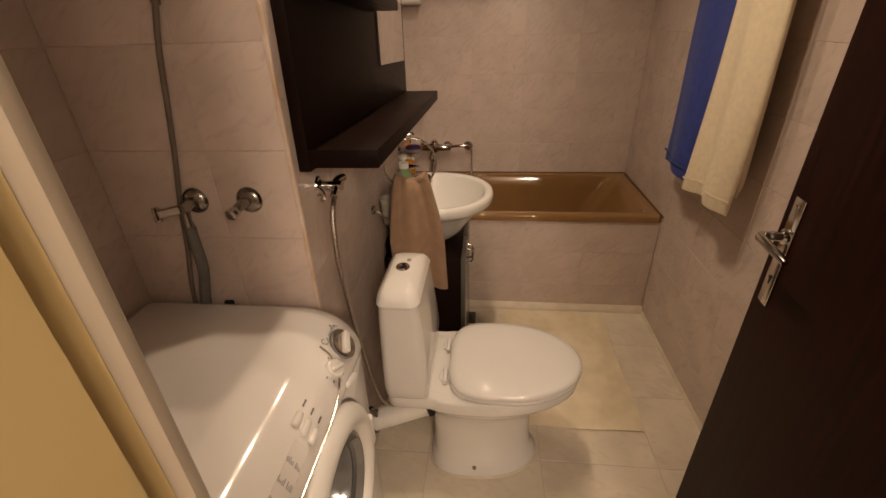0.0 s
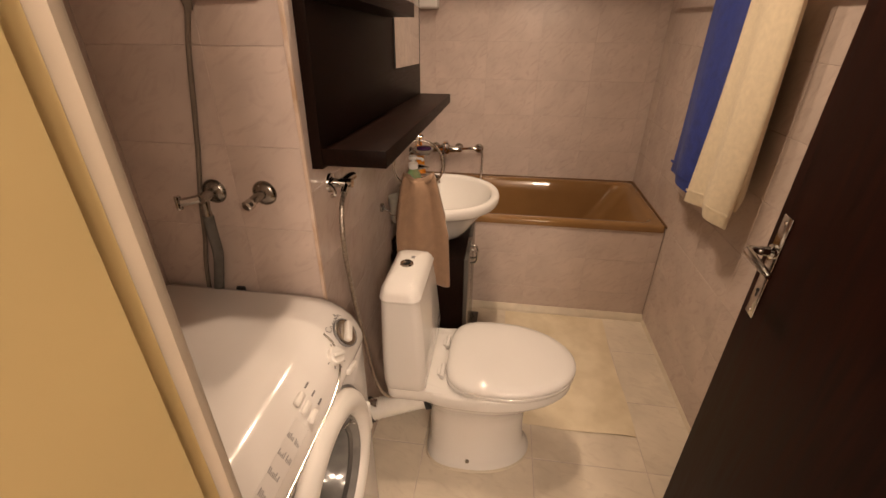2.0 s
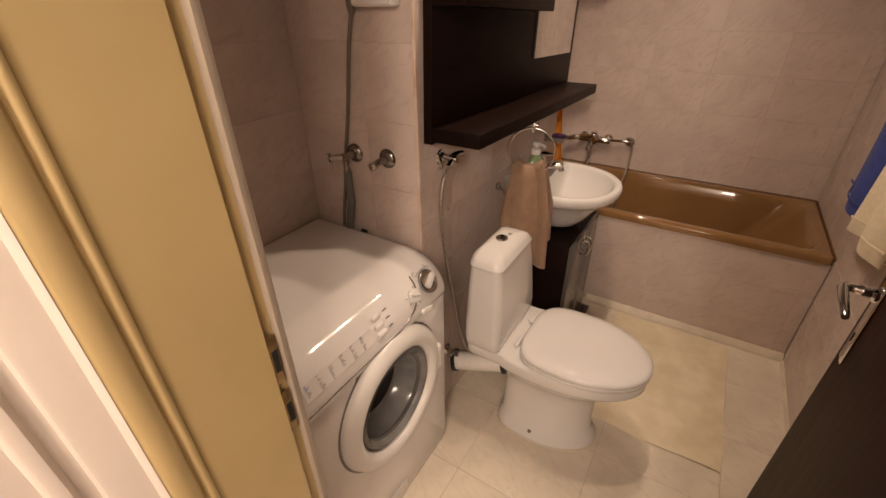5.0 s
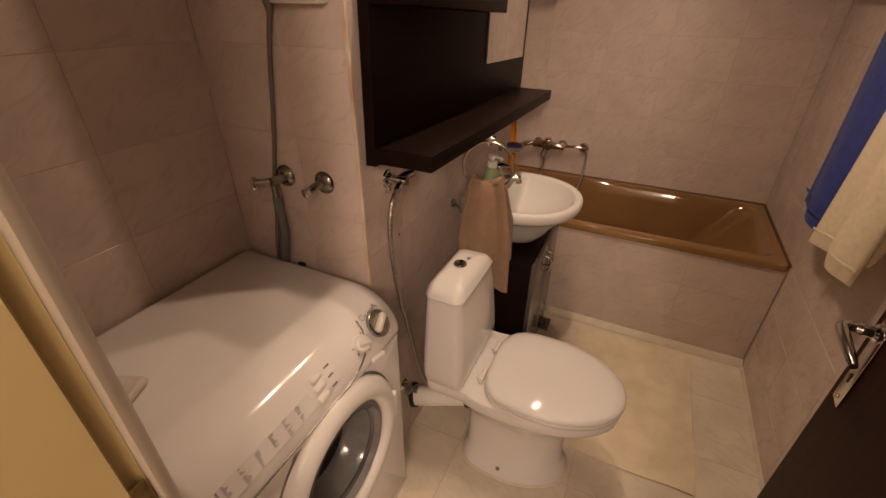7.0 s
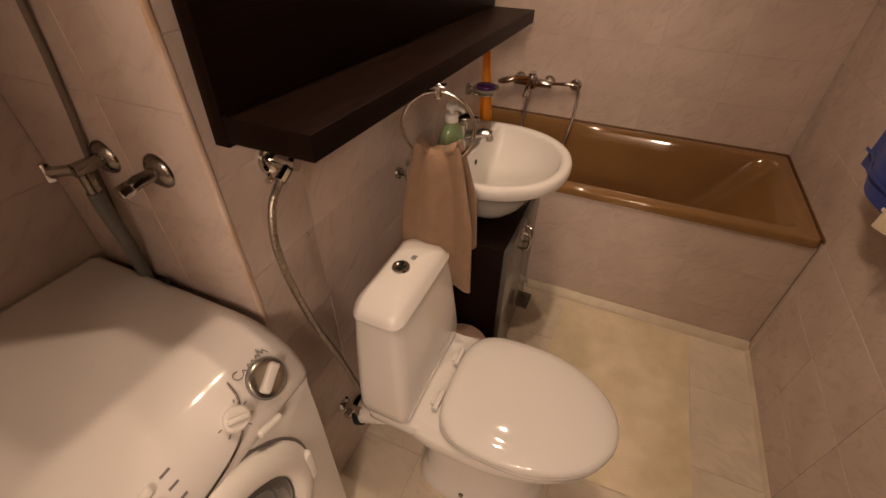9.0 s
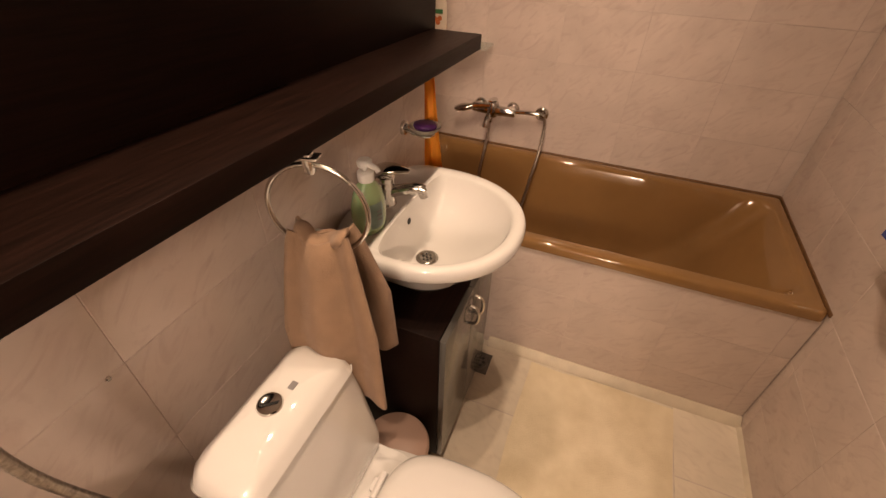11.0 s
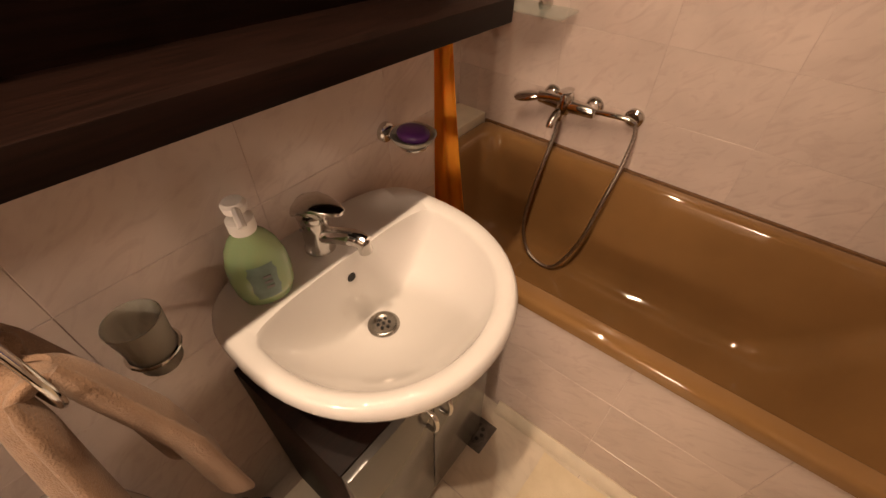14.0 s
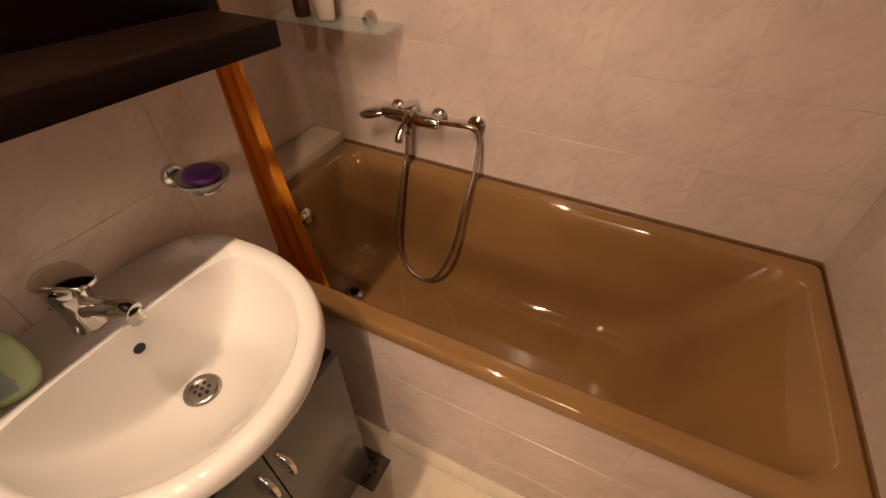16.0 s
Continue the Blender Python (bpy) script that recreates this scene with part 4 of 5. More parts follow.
def wash_basin():
    b = thing("wash_basin", "white ceramic half-round wash basin on the vanity", "wash basin", pose(0, SINK_Y, SINK_Z))
    o = pose(0, -SINK_Y, -SINK_Z)
    z = SINK_Z
    under = ((0.36, -0.200), (0.45, -0.188), (0.55, -0.156), (0.64, -0.118), (0.74, -0.088), (0.83, -0.064), (0.90, -0.050), (0.955, -0.042), (0.988, -0.033), (1.0, -0.021), (0.996, -0.009), (0.982, -0.001), (0.965, 0.003))
    inside = ((1.005, 0.0025), (0.985, -0.002), (0.972, -0.010), (0.945, -0.027), (0.885, -0.054), (0.80, -0.085), (0.68, -0.118), (0.53, -0.147), (0.38, -0.168), (0.28, -0.177), (0.20, -0.180))
    rings = [basin_ring(k, z + dz) for k, dz in under] + [[((p[0] + q[0]) / 2, (p[1] + q[1]) / 2, z + 0.004) for p, q in zip(basin_ring(0.965, z), bowl_ring(1.005, z))]] + [bowl_ring(k, z + dz) for k, dz in inside]
    part("bowl", moved(bm_loft(rings), o), M_CERAMIC, b, angle=60)
    d = part("drain", moved(bm_lathe([(0, 0.003), (0.018, 0.003), (0.020, 0.0045), (0.026, 0.005), (0.031, 0.003), (0.033, 0.0)], 32), pose(0.036, 2.232, z - 0.179) @ pose(0, 0, 0)), M_DULL, b, "steel drain grate")
    d.matrix_local = o
    for k in range(7):
        a = 2 * math.pi * k / 6
        r = 0.0115 if k < 6 else 0
        h = part("drain_hole", moved(bm_lathe([(0, 0.0), (0.0034, 0.0), (0.0034, -0.002)], 10), pose(0.036 + r * math.cos(a), 2.232 + r * math.sin(a), z - 0.1752)), M_BLACK, d)
    ov = part("overflow_hole", moved(bm_lathe([(0, 0.0015), (0.0085, 0.0015), (0.0095, 0)], 18), pose(-0.0065, 2.208, z - 0.047, 0, 86)), M_BLACK, b, "dark overflow hole")
    ov.matrix_local = o
    return b


wash_basin()


def basin_tap():
    t = thing("basin_tap", "chrome single-lever basin mixer tap", "tap", pose(-0.066, 2.197, SINK_Z + 0.002, 0, 0, 14) @ Matrix.Scale(0.98, 4))
    part("tap_body", bm_lathe([(0.029, 0), (0.028, 0.006), (0.025, 0.012), (0.0245, 0.05), (0.026, 0.062), (0.025, 0.070), (0, 0.072)], 28), M_CHROME, t)
    part("spout", bm_tube(curve_points([(0.008, 0, 0.036), (0.045, 0.0, 0.046), (0.085, 0.0, 0.054), (0.105, 0, 0.050)], 6), [0.017] * 4 + [0.0155] * 8 + [0.014] * 7, 16), M_CHROME, t)
    part("aerator", bm_tube([(0.098, 0, 0.048), (0.103, 0, 0.030)], 0.0125, 16), M_CHROME, t)
    part("cartridge_cap", moved(bm_lathe([(0.025, 0), (0.0275, 0.008), (0.0265, 0.016), (0.020, 0.022), (0, 0.024)], 24), pose(-0.002, 0, 0.068, 0, 8)), M_CHROME, t)
    # broad hooded lever that rolls back over the body
    hood = ((-0.036, 0.010, 0.008, 0.070), (-0.032, 0.019, 0.015, 0.080), (-0.020, 0.026, 0.017, 0.092), (0.0, 0.0285, 0.014, 0.102), (0.022, 0.0265, 0.010, 0.105), (0.042, 0.020, 0.007, 0.1045), (0.058, 0.0155, 0.005, 0.1025), (0.066, 0.009, 0.003, 0.1015))
    part("lever", bm_loft([[(x, w * math.cos(a), zc + h * math.sin(a)) for a in (2 * math.pi * k / 20 for k in range(20))] for x, w, h, zc in hood]), M_CHROME, t, "broad chrome lever", 60)
    part("lever_dot", moved(bm_lathe([(0.0035, 0), (0.0035, 0.001), (0, 0.0015)], 12), pose(-0.006, -0.0275, 0.060, 90)), M_PRINT, t, "small dark temperature mark")
    return t


basin_tap()


def soap_bottle():
    s = thing("soap_bottle", "green liquid soap pump bottle on the basin", "soap bottle", pose(-0.043, 2.075, SINK_Z + 0.0035, 0, 0, -20) @ Matrix.Diagonal((1.2, 1.22, 1.16, 1)))

    def oval(w, d, z, n=28):
        return [(d * math.cos(a), w * math.sin(a), z) for a in (2 * math.pi * k / n for k in range(n))]
    part("bottle", bm_loft([oval(*q) for q in ((0.026, 0.017, 0.0), (0.031, 0.021, 0.003), (0.036, 0.024, 0.02), (0.038, 0.025, 0.045), (0.036, 0.024, 0.07), (0.030, 0.021, 0.092), (0.022, 0.017, 0.106), (0.014, 0.0135, 0.114), (0.0125, 0.0125, 0.118))]), M_SOAP, s, "translucent green bottle", 60)
    part("label", bm_loft([[(0.0262 * math.cos(a) * k, 0.0305 * math.sin(a), 0.047 + zz) for a in (radians(-58 + 116 * i / 12) for i in range(13))] for zz, k in ((-0.030, 0.93), (-0.014, 1.005), (0.0, 1.01), (0.014, 1.0), (0.027, 0.93))], False, False, False), M_SOAP_LABEL, s, "grey-green oval label", 60)
    for k in range(3):
        part("print", moved(bm_box(0, 0.0008, -0.005, 0.005, -0.002, 0.002), pose(0.0262, 0.004, 0.038 + 0.009 * k)), M_PRINT, s, "dark printed bar")
    part("collar", bm_lathe([(0.0145, 0.116), (0.0155, 0.120), (0.0155, 0.134), (0.012, 0.137), (0.006, 0.138)], 22), M_PLASTIC, s, "white pump collar")
    part("pump_head", merged(bm_lathe([(0.0045, 0.136), (0.0045, 0.146), (0.013, 0.147), (0.014, 0.156), (0.011, 0.160), (0, 0.161)], 20), bm_tube([(0.006, 0, 0.154), (0.032, 0, 0.153), (0.038, 0, 0.148)], 0.005, 8)), M_PLASTIC, s, "white pump head")
    return s


soap_bottle()


def soap_dish():
    s = thing("soap_dish", "chrome wall soap dish holding purple soap", "soap dish", pose(WALL_X, 2.455, 0.920))
    part("mount", moved(bm_lathe([(0.021, 0), (0.020, 0.010), (0.014, 0.014), (0, 0.014)], 24), pose(0, -0.012, 0.006, 0, 90)), M_CHROME, s)
    part("arm", bm_tube(curve_points([(0.01, -0.012, 0.004), (0.03, -0.004, -0.010), (0.06, 0.004, -0.014)], 5), 0.006, 10), M_CHROME, s)
    part("tray", moved(bm_lathe([(0, -0.008), (0.022, -0.007), (0.042, 0.006), (0.047, 0.016), (0.0445, 0.016), (0.038, 0.007), (0.02, -0.003), (0, -0.004)], 32), pose(0.064, 0.006, 0.0)), M_FROST, s, "clear glass tray")
    part("ring", bm_tube([(0.064 + 0.026 * math.cos(a), 0.006 + 0.026 * math.sin(a), -0.009) for a in (2 * math.pi * k / 28 for k in range(28))], 0.0035, 8, loop=True), M_CHROME, s)
    soap = tagged(part("soap_bar", moved(bm_loft([[(0.036 * k * math.cos(a), 0.031 * k * math.sin(a), z) for a in (2 * math.pi * i / 24 for i in range(24))] for k, z in ((0.6, 0.0), (0.9, 0.003), (1, 0.011), (0.92, 0.018), (0.6, 0.021))]), pose(WALL_X + 0.064, 2.461, 0.925)), M_PURPLE, None, "", 60), "purple oval bar of soap", "soap")
    return s


soap_dish()


# ---- vanity, bin, brush, drain, mat ----
def vanity():
    v = thing("vanity_cabinet", "dark wenge vanity cabinet with grey doors under the basin", "cabinet", pose(0.03, 2.20, 0))
    o = pose(-0.03, -2.20, 0)
    part("carcass", moved(merged(bm_box(WALL_X + 0.006, 0.176, 1.985, 2.415, 0.045, 0.615, 0.0015)), o), M_WENGE, v)
    part("plinth", moved(bm_box(WALL_X + 0.02, 0.15, 1.995, 2.405, 0.0, 0.045), o), M_WENGE, v)
    part("back_rail", moved(bm_box(WALL_X + 0.004, WALL_X + 0.02, 2.02, 2.39, 0.6155, 0.66), o), M_WENGE, v)
    for y0, y1, s in ((1.987, 2.1985, 1), (2.2015, 2.413, -1)):
        d = part("cabinet_door", moved(bm_box(0.1765, 0.1935, y0, y1, 0.048, 0.612, 0.0015), o), M_GREY_DOOR, v, "grey glossy door")
        yh = 2.2 - s * 0.022
        part("handle", moved(bm_tube(curve_points([(0.1935, yh, 0.49), (0.214, yh, 0.497), (0.220, yh, 0.525), (0.214, yh, 0.553), (0.1935, yh, 0.56)], 5), 0.0052, 10), o), M_CHROME, d, "chrome bow handle")
    return v


vanity()


def bin_():
    b = thing("waste_bin", "dusty pink round plastic waste bin with lid", "bin", pose(0.088, 1.888, 0))
    part("bucket", bm_lathe([(0, 0.002), (0.075, 0.0), (0.078, 0.004), (0.092, 0.215), (0.090, 0.218), (0, 0.218)], 36), M_BIN, b)
    part("lid", bm_lathe([(0.094, 0.205), (0.097, 0.212), (0.097, 0.226), (0.092, 0.236), (0.07, 0.246), (0.035, 0.251), (0, 0.252)], 36), M_BIN, b, "domed lid")
    return b


bin_()


def brush():
    b = thing("toilet_brush", "toilet brush with chrome handle in a dark holder", "toilet brush", pose(-0.055, 1.86, 0))
    part("holder", bm_lathe([(0, 0.002), (0.042, 0), (0.044, 0.004), (0.044, 0.20), (0.04, 0.203), (0.036, 0.20)], 24), M_BLACK, b, "dark round holder")
    part("handle", bm_tube([(0, 0, 0.16), (0.004, 0, 0.28), (0.006, 0, 0.335), (0.0065, 0, 0.345)], [0.005, 0.005, 0.009, 0.006], 12), M_CHROME, b, "chrome handle")
    return b


brush()


def floor_drain():
    d = thing("floor_drain", "square steel floor drain grate with round holes", "drain", pose(0.178, 2.418, 0.0))
    part("plate", bm_box(-0.05, 0.05, -0.05, 0.05, -0.003, 0.004, 0.0015), M_GRATE, d)
    part("grate_ring", bm_lathe([(0.039, 0.0035), (0.039, 0.0058), (0.036, 0.0062), (0.0, 0.0062)], 28), M_GRATE, d)
    for k in range(8):
        a = 2 * math.pi * k / 8
        part("hole", moved(bm_lathe([(0, 0.0), (0.0065, 0.0), (0.0065, -0.002)], 12), pose(0.025 * math.cos(a), 0.025 * math.sin(a), 0.0068)), M_BLACK, d)
    return d


floor_drain()


def bath_mat():
    x0, x1, y0, y1 = 0.378, 0.912, 1.722, 2.498

    def fn(u, v):
        wob = 0.004 * math.sin(9 * u + 3 * v)
        ex = 0.003 * noise.noise((u * 6, v * 6, 2.0))
        return (x0 + (x1 - x0) * u + 0.004 * math.sin(v * 8) * (abs(u - 0.5) > 0.45), y0 + (y1 - y0) * v + wob * (abs(v - 0.5) > 0.47), 0.0046 + max(ex, -0.001))
    m = tagged(part("bath_mat", sheet(40, 56, fn, 0.005), M_MAT, None, "", 70), "thin worn cream cotton bath mat on the floor", "bath mat")
    return m


bath_mat()


# ---- bath mixer, hose, glass shelf, curtain ----
def bath_mixer():
    b = thing("bath_mixer", "chrome bath mixer with hand shower and hose", "tap", pose(-0.055, FAR_Y, 0.745))
    for x in (-0.075, 0.075):
        part("rosette", moved(bm_lathe([(0.030, 0), (0.028, 0.008), (0.018, 0.016), (0.015, 0.03), (0, 0.03)], 24), pose(x, 0, 0, 90)), M_CHROME, b)
    part("mixer_body", bm_tube([(-0.098, -0.05, 0), (-0.092, -0.05, 0), (-0.03, -0.05, 0), (0.03, -0.05, 0), (0.092, -0.05, 0), (0.098, -0.05, 0)], [0.016, 0.019, 0.022, 0.022, 0.019, 0.016], 20), M_CHROME, b)
    part("cartridge", moved(bm_lathe([(0.024, -0.03), (0.027, -0.018), (0.027, 0.018), (0.023, 0.032), (0.014, 0.038), (0, 0.039)], 22), pose(-0.004, -0.052, 0.004)), M_CHROME, b)
    part("lever", bm_loft([[(-0.004 + w * math.cos(a), y, zc + h * math.sin(a)) for a in (2 * math.pi * k / 12 for k in range(12))] for y, w, h, zc in ((-0.03, 0.014, 0.007, 0.043), (-0.06, 0.018, 0.007, 0.047), (-0.09, 0.013, 0.005, 0.052), (-0.108, 0.008, 0.003, 0.055))]), M_CHROME, b, "flat lever", 60)
    part("spout", bm_tube(curve_points([(-0.012, -0.058, -0.014), (-0.014, -0.085, -0.026), (-0.016, -0.105, -0.044), (-0.017, -0.110, -0.060)], 5), 0.0135, 14), M_CHROME, b)
    part("diverter", moved(bm_lathe([(0.011, -0.034), (0.012, -0.012), (0.009, 0.0)], 16), pose(-0.010, -0.06, -0.018)), M_CHROME, b)
    # hand shower lying in the fork: a short grip and a flat oval head
    part("shower_handle", bm_tube([(-0.01, -0.078, 0.026), (-0.05, -0.080, 0.023), (-0.085, -0.081, 0.018)], [0.010, 0.0115, 0.015], 12), M_CHROME, b)
    head = ((-0.080, 0.012, 0.010), (-0.095, 0.021, 0.014), (-0.115, 0.029, 0.0165), (-0.138, 0.031, 0.0165), (-0.158, 0.025, 0.013), (-0.170, 0.012, 0.007))
    part("shower_head", bm_loft([[(x, -0.082 + w * math.cos(a), 0.016 + (x + 0.08) * 0.25 + h * math.sin(a)) for a in (2 * math.pi * k / 20 for k in range(20))] for x, w, h in head]), M_CHROME, b, "flat oval hand shower head", 60)
    part("wall_bracket", moved(bm_lathe([(0.030, 0), (0.029, 0.010), (0.020, 0.018), (0, 0.018)], 24), pose(0.205, 0, 0.0, 90)), M_CHROME, b, "round chrome wall bracket")
    part("arm", bm_tube(curve_points([(0.10, -0.05, 0.006), (0.15, -0.055, 0.012), (0.20, -0.05, 0.012), (0.222, -0.045, 0.004)], 6), 0.0085, 10), M_CHROME, b)
    path = curve_points([(0.222, -0.045, 0.004), (0.232, -0.045, -0.04), (0.232, -0.075, -0.13), (0.222, -0.115, -0.23), (0.195, -0.150, -0.42), (0.14, -0.185, -0.548), (0.07, -0.185, -0.566), (0.01, -0.17, -0.535), (-0.025, -0.155, -0.44), (-0.022, -0.125, -0.28), (-0.012, -0.075, -0.12), (-0.010, -0.06, -0.02)], 18)
    part("hose", bm_tube(path, 0.0068, 10, 0.0008), M_BRAID, b, "flexible steel shower hose")
    return b


bath_mixer()


def glass_shelf():
    g = thing("glass_shelf", "clear glass corner shelf on chrome brackets", "shelf", pose(-0.29, FAR_Y, 1.0))
    part("pane", bm_box(-0.215, 0.195, -0.118, -0.004, -0.004, 0.004, 0.0015), M_GLASS, g, "clear glass pane")
    for x in (-0.17, 0.085):
        part("bracket", merged(moved(bm_lathe([(0.022, 0), (0.020, 0.012), (0.013, 0.022), (0.009, 0.035), (0, 0.036)], 20), pose(x, 0, 0.006, 90)), bm_box(x - 0.008, x + 0.008, -0.035, -0.002, -0.010, -0.0045, 0.002)), M_CHROME, g, "chrome bracket")
    return g


glass_shelf()


def shampoo():
    s = thing("shampoo_bottle", "cream shampoo bottle with orange cap and printed label", "bottle", pose(-0.315, 3.150, 1.0045, 0, 0, 8))

    def oval(w, d, z, n=26):
        return [(w * math.cos(a), d * math.sin(a), z) for a in (2 * math.pi * k / n for k in range(n))]
    part("bottle", bm_loft([oval(*q) for q in ((0.026, 0.015, 0.0), (0.030, 0.018, 0.004), (0.033, 0.019, 0.05), (0.034, 0.019, 0.10), (0.031, 0.018, 0.14), (0.026, 0.017, 0.155))]), M_SHAMPOO, s, "cream plastic bottle", 60)
    part("cap", bm_loft([oval(*q) for q in ((0.0255, 0.0165, 0.1555), (0.025, 0.016, 0.18), (0.021, 0.014, 0.195), (0.010, 0.008, 0.199))]), M_ORANGE_CAP, s, "orange cap", 60)
    part("band", bm_box(-0.021, 0.021, -0.0205, -0.0175, 0.102, 0.118, 0.0006, 1), M_GREEN_BAND, s, "green printed band")
    for dx, dz in ((-0.009, 0.082), (0.008, 0.086), (0.001, 0.071)):
        part("print", moved(bm_lathe([(0, 0.0012), (0.008, 0.0012), (0.0095, 0)], 14), pose(dx, -0.0185, dz, 90)), M_RED_PRINT, s, "orange fruit print")
    return s


shampoo()


def second_bottle():
    s = thing("dark_jar", "small dark brown jar on the glass shelf", "jar", pose(-0.405, 3.155, 1.0045))
    part("jar", bm_lathe([(0, 0), (0.022, 0), (0.024, 0.004), (0.024, 0.04), (0.019, 0.047), (0, 0.047)], 22), material("dark_brown_plastic", (0.05, 0.02, 0.012), 0.3), s)
    part("lid", bm_lathe([(0.0205, 0.0475), (0.0205, 0.060), (0.018, 0.062), (0, 0.062)], 22), M_BLACK, s)
    return s


second_bottle()


def wall_box():
    b = thing("wall_box", "white plastic box on the tiled wall above the bath", "wall box", pose(-0.22, FAR_Y, 1.60))
    part("body", bm_box(-0.15, 0.112, -0.085, 0.0, -0.07, 0.11, 0.012, 3), M_PLASTIC, b)
    part("cover", bm_box(-0.148, 0.110, -0.092, -0.084, -0.062, 0.105, 0.004), M_PLASTIC, b)
    return b


wall_box()


def shower_curtain():
    c = thing("shower_curtain", "orange vinyl shower curtain gathered against the wall", "shower curtain", pose(-0.185, 2.650, 1.2))

    def fn(u, v):
        z = 0.80 - v * 1.56
        g = v ** 2.5
        w = 0.10 + 0.10 * g
        fold = math.sin(u * 2 * math.pi * 3.5 + 0.5 * math.sin(v * 3))
        return (-0.028 + (u - 0.5) * w + 0.062 * g + 0.001 * fold, 0.012 + 0.0024 * fold * (0.9 + 0.3 * g) + 0.012 * math.sin(u * 3) * g, z + 0.010 * math.sin(u * 5) * g)
    part("cloth", sheet(90, 40, fn, 0.0025), M_CURTAIN, c, "", 80)
    part("hem", sheet(90, 3, lambda u, v: Vector(fn(u, 1.0)) + Vector((0, 0, -0.002 - 0.012 * v)), 0.004), M_CURTAIN, c, "", 80)
    return c


shower_curtain()
rod = thing("curtain_rod", "straight chrome shower curtain rod above the bath", "curtain rod", pose(0.3, 2.66, 2.02))
part("rod", bm_tube([(RECESS_X - 0.3 + 0.002, 0, 0), (RIGHT_X - 0.3 - 0.002, 0, 0)], 0.011, 14), M_CHROME, rod)
for k in range(6):
    a = -0.27 + 0.02 * k
    part("ring", moved(bm_tube([(0, 0.016 * math.cos(q), 0.016 * math.sin(q) - 0.006) for q in (2 * math.pi * i / 16 for i in range(16))], 0.002, 6, loop=True), pose(a - 0.3, 0, 0)), M_PLASTIC, rod, "white curtain ring")


# ---- towels on the right ----
def towel_rail():
    r = thing("towel_rail", "chrome towel rail on the tiled wall", "towel rail", pose(RIGHT_X, 2.2, 1.60))
    part("bar", bm_tube([(-0.085, -0.52, 0), (-0.085, 0.86, 0)], 0.008, 12), M_CHROME, r)
    for y in (-0.5, 0.84):
        part("bracket", merged(moved(bm_lathe([(0.022, 0), (0.020, 0.010), (0.010, 0.014), (0, 0.014)], 18), pose(0, y, 0, 0, -90)), bm_tube([(-0.012, y, 0), (-0.085, y, 0)], 0.007, 10)), M_CHROME, r, "chrome bracket")
    return r


towel_rail()


def hanging_towel(name, label, mat, yc, width, drop_f, drop_b, bulge, seed, flare, wave=0.012, thick=0.010):
    """Folded over the rail: a front and a back fall."""
    t = thing(name, label, "towel", pose(RIGHT_X - 0.085, yc, 1.60), "towels on the rail")

    def fall(side, drop, w):
        def fn(u, v):
            a = u - 0.5
            ww = w * (1 + flare * v)
            x = -side * (0.010 + bulge * v ** 0.8) + side * -wave * math.sin(a * 8 + seed + 1.5 * v) * (0.3 + 0.7 * v)
            x += side * 0.012 * (2 * a) ** 2 * v
            y = a * ww + 0.006 * math.sin(v * 5 + seed)
            z = -v * drop + 0.012 * math.sin(a * 3.0 + seed) * v
            return (max(min(x, 0.068), -0.2), y, z)
        return sheet(30, 36, fn, thick)
    front = part("front_fall", fall(1, drop_f, width), mat, t, "", 70)
    part("back_fall", fall(-1, drop_b, width * 0.96), mat, t, "", 70)

    def over(u, v):
        b = (v - 0.5) * math.pi
        return (-0.013 * math.sin(b), (u - 0.5) * width, 0.013 * math.cos(b))
    part("fold", sheet(20, 10, over, 0.010), mat, t, "", 70)
    part("hem", sheet(30, 3, lambda u, v: (-(0.016 + bulge) - wave * math.sin((u - 0.5) * 8 + seed + 1.4) * 0.95 - 0.004 + 0.012 * (2 * u - 1) ** 2, (u - 0.5) * width * (1 + flare), -drop_f * (0.93 + 0.012 * v) + 0.01 * math.sin((u - 0.5) * 3 + seed)), 0.004), mat, front, "woven hem band", 70)
    return t


hanging_towel("bath_towel", "blue terry bath towel hanging over the rail", M_BLUE, 2.285, 0.30, 0.722, 0.66, 0.012, 0.4, 0.06)
hanging_towel("bath_towel", "thick cream terry bath towel hanging over the rail", M_CREAM_TERRY, 2.012, 0.265, 0.740, 0.68, 0.016, 2.1, 0.08, 0.020, 0.022)


# ---- lamp ----
def ceiling_lamp():
    c = thing("ceiling_lamp", "ceiling spotlight bar with three bulbs", "ceiling lamp", pose(LAMP[0], LAMP[1], TOP))
    part("bar", bm_box(-0.045, 0.045, -0.36, 0.42, -0.03, 0.0, 0.006, 2), M_WHITE_PAINT, c)
    for dx, dy, watts in BULBS:
        part("arm", bm_tube([(dx, dy, -0.025), (dx, dy, -0.06)], 0.008, 10), M_CHROME, c)
        part("bulb_holder", moved(bm_lathe([(0.012, 0.0), (0.020, -0.03), (0.018, -0.045), (0, -0.045)], 18), pose(dx, dy, -0.055)), M_WHITE_PAINT, c)
    return c


ceiling_lamp()

# ---- tiles, last ----
tile_cache = {}


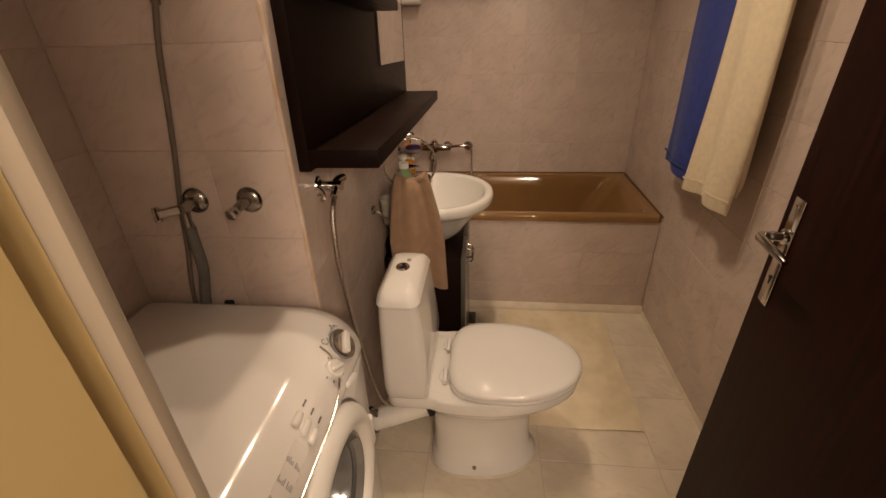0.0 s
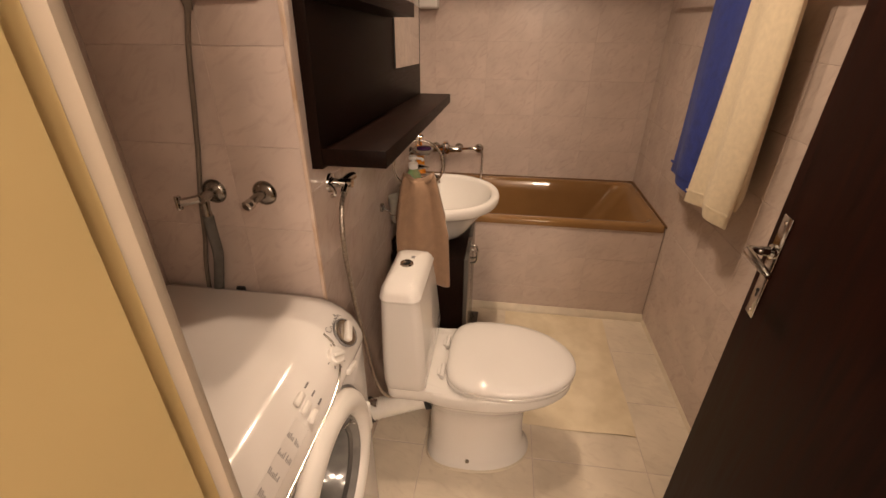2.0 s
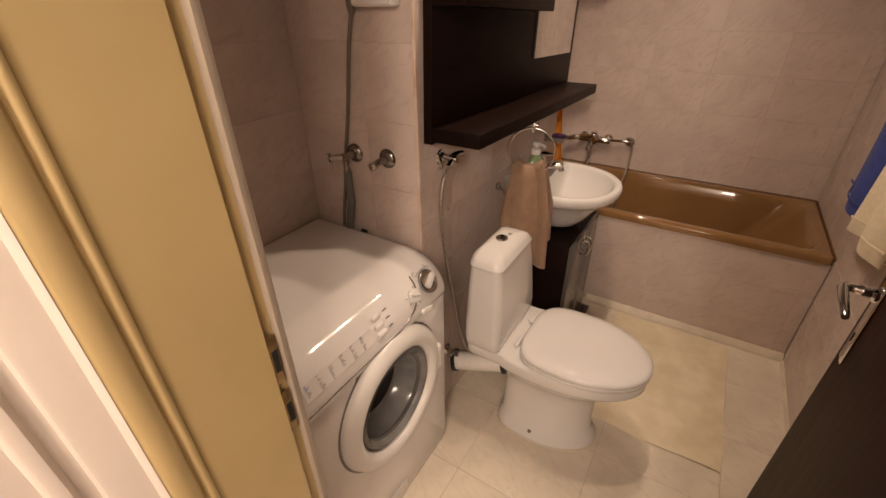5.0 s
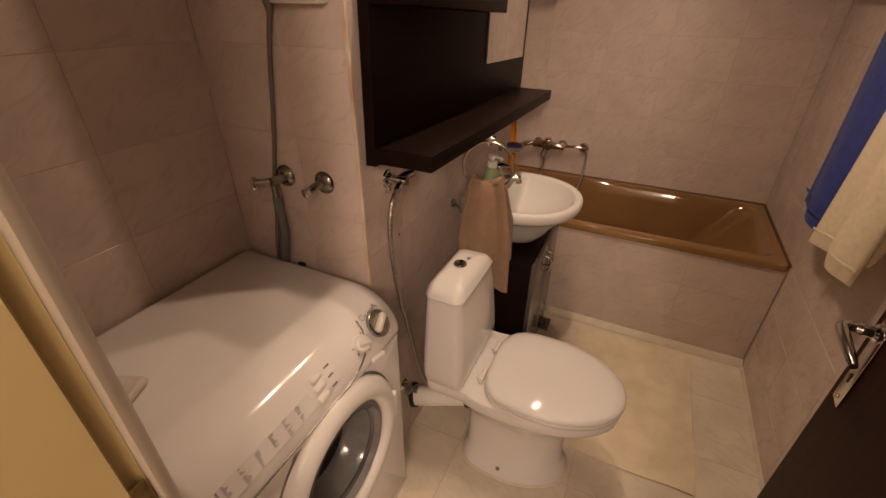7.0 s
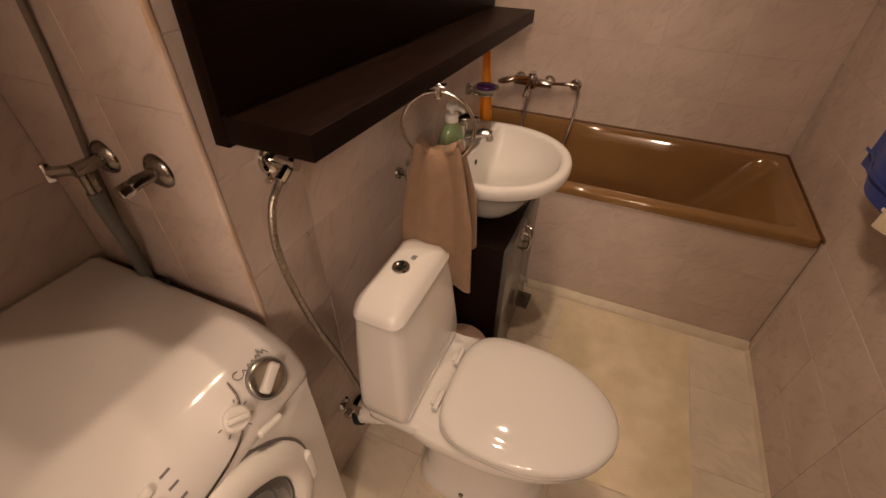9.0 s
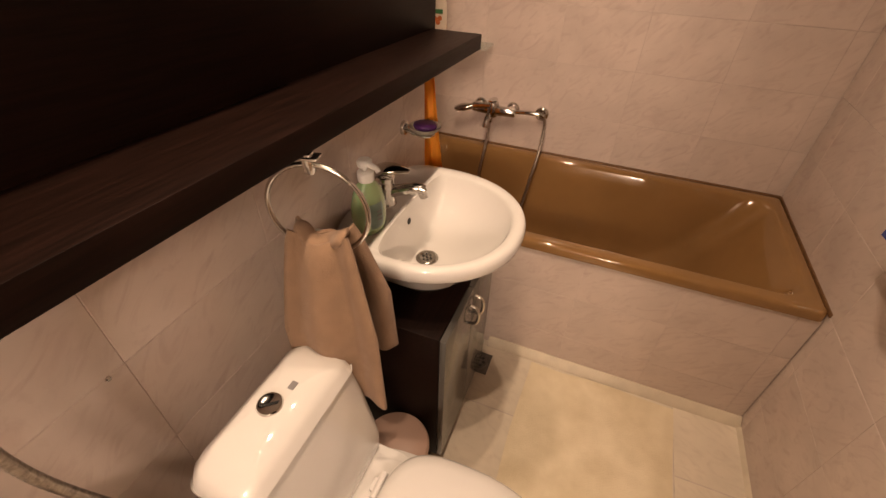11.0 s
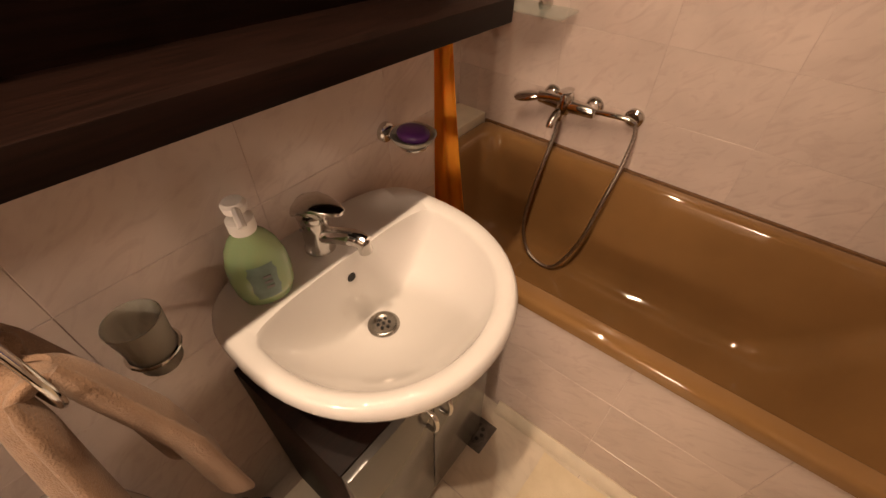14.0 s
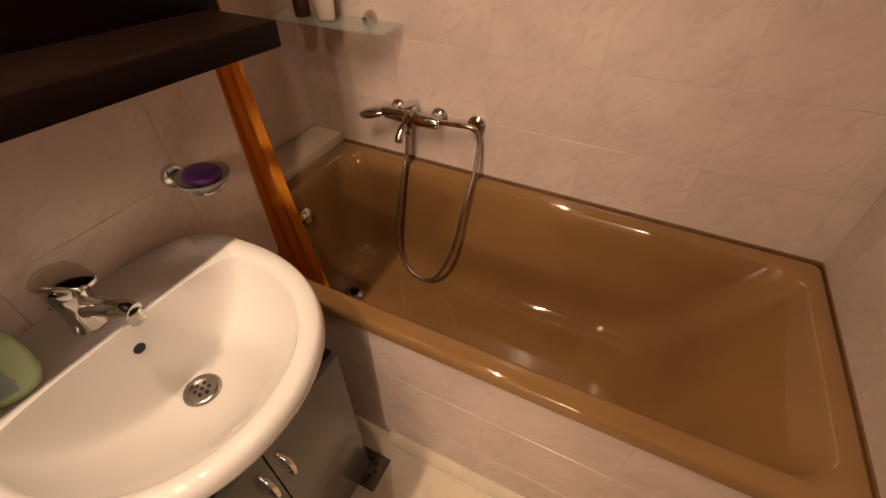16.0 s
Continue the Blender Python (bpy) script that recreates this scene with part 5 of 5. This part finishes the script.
def tile_mesh(w, h, t, mat):
    key = (round(w, 4), round(h, 4), mat.name)
    if key not in tile_cache:
        me = bpy.data.meshes.new("tile")
        b = 0.0010
        vs = [(-w / 2, -h / 2, -t), (w / 2, -h / 2, -t), (w / 2, h / 2, -t), (-w / 2, h / 2, -t), (-w / 2, -h / 2, -b), (w / 2, -h / 2, -b), (w / 2, h / 2, -b), (-w / 2, h / 2, -b),
              (-w / 2 + b, -h / 2 + b, 0), (w / 2 - b, -h / 2 + b, 0), (w / 2 - b, h / 2 - b, 0), (-w / 2 + b, h / 2 - b, 0)]
        fs = [(8, 9, 10, 11)]
        for k in range(4):
            n = (k + 1) % 4
            fs += [(k, n, n + 4, k + 4), (k + 4, n + 4, n + 8, k + 8)]
        me.from_pydata(vs, [], fs)
        me.materials.append(mat)
        tile_cache[key] = me
    return tile_cache[key]


def cuts(a0, a1, first, step):
    """Joint lines between a0 and a1, on a grid through first."""
    k = math.ceil((a0 + 0.012 - first) / step)
    out = [a0]
    while first + k * step < a1 - 0.012:
        out.append(first + k * step)
        k += 1
    return out + [a1]


tile_rng = random.Random(5)


def lay(parent, origin, u, v, us, vs, mat, joint=0.0007, skip=None):
    """Tiles over the grid us x vs, on the plane at origin spanned by u and v."""
    u, v, o = Vector(u), Vector(v), Vector(origin)
    nrm = u.cross(v)
    for i in range(len(us) - 1):
        for j in range(len(vs) - 1):
            w, h = us[i + 1] - us[i] - joint * 0.7, vs[j + 1] - vs[j] - joint
            cu, cv = (us[i] + us[i + 1]) / 2, (vs[j] + vs[j + 1]) / 2
            if w < 0.004 or h < 0.004 or (skip and skip(cu, cv)):
                continue
            ob = new("tile", tile_mesh(w, h, TILE_T, mat))
            ob.parent = parent
            r = tile_rng.uniform
            n2 = (nrm + u * r(-0.0012, 0.0012) + v * r(-0.0012, 0.0012)).normalized()
            u2 = (u - n2 * u.dot(n2)).normalized()
            v2 = n2.cross(u2)
            p = o + u * cu + v * cv + nrm * r(-0.0002, 0.0002)
            ob.matrix_local = Matrix(((u2.x, v2.x, n2.x, p.x), (u2.y, v2.y, n2.y, p.y), (u2.z, v2.z, n2.z, p.z), (0, 0, 0, 1)))


TH, TW = 0.2035, 0.303
far_z = cuts(0.0, TOP, 0.757, TH)
lay(wall_far, (0, FAR_Y, 0), (1, 0, 0), (0, 0, 1), cuts(RECESS_X, RIGHT_X, 0.475, TW), [z for z in far_z if z > 0.4], M_TILE)
lay(wall_right, (RIGHT_X, 0, 0), (0, -1, 0), (0, 0, 1), cuts(-FAR_Y, -DOOR_Y1, -FAR_Y + 0.12, TW), cuts(0.0, TOP, 0.765, TH), M_TILE)
lay(wall_left, (WALL_X, 0, 0), (0, 1, 0), (0, 0, 1), cuts(PIPE_Y + 0.0075, END_Y, 1.545, TW), cuts(0.0, TOP, 0.915, TH), M_TILE)
lay(wall_left, (0, PIPE_Y, 0), (1, 0, 0), (0, 0, 1), cuts(NICHE_X, WALL_X - 0.0075, -0.32, TW), cuts(0.0, TOP, 1.224, TH), M_TILE)
lay(wall_left, (0, END_Y + TILE_T, 0), (-1, 0, 0), (0, 0, 1), cuts(-WALL_X + 0.002, -RECESS_X, 0.3, TW), cuts(0.6, TOP, 0.757, TH), M_TILE)
lay(wall_niche, (NICHE_X, 0, 0), (0, 1, 0), (0, 0, 1), cuts(DOOR_Y1, PIPE_Y, 1.05, TW), cuts(0.0, TOP, 1.224, TH), M_TILE)
lay(wall_recess, (RECESS_X, 0, 0), (0, 1, 0), (0, 0, 1), cuts(END_Y + 0.01, FAR_Y, 2.92, TW), cuts(0.6, TOP, 0.757, TH), M_TILE)
lay(bath_panel, (0, 2.54, 0), (1, 0, 0), (0, 0, 1), cuts(WALL_X + 0.003, RIGHT_X - 0.003, 0.475, TW), cuts(0.0, RIM - 0.037, 0.36, TH), M_TILE)
lay(wall_door, (0, DOOR_Y1, 0), (-1, 0, 0), (0, 0, 1), cuts(-JAMB_X0 + 0.03, -NICHE_X, 0.3, TW), cuts(0.0, TOP, 1.224, TH), M_TILE)
lay(wall_door, (0, DOOR_Y1, 0), (-1, 0, 0), (0, 0, 1), cuts(-RIGHT_X, -JAMB_X1 - 0.03, -0.9, TW), cuts(0.0, TOP, 1.224, TH), M_TILE)
lay(floor, (0, 0, 0), (1, 0, 0), (0, 1, 0), cuts(NICHE_X, RIGHT_X, 0.075, 0.42), cuts(DOOR_Y1 - 0.19, 2.54, 1.572, 0.335), M_FLOOR_TILE, 0.003)
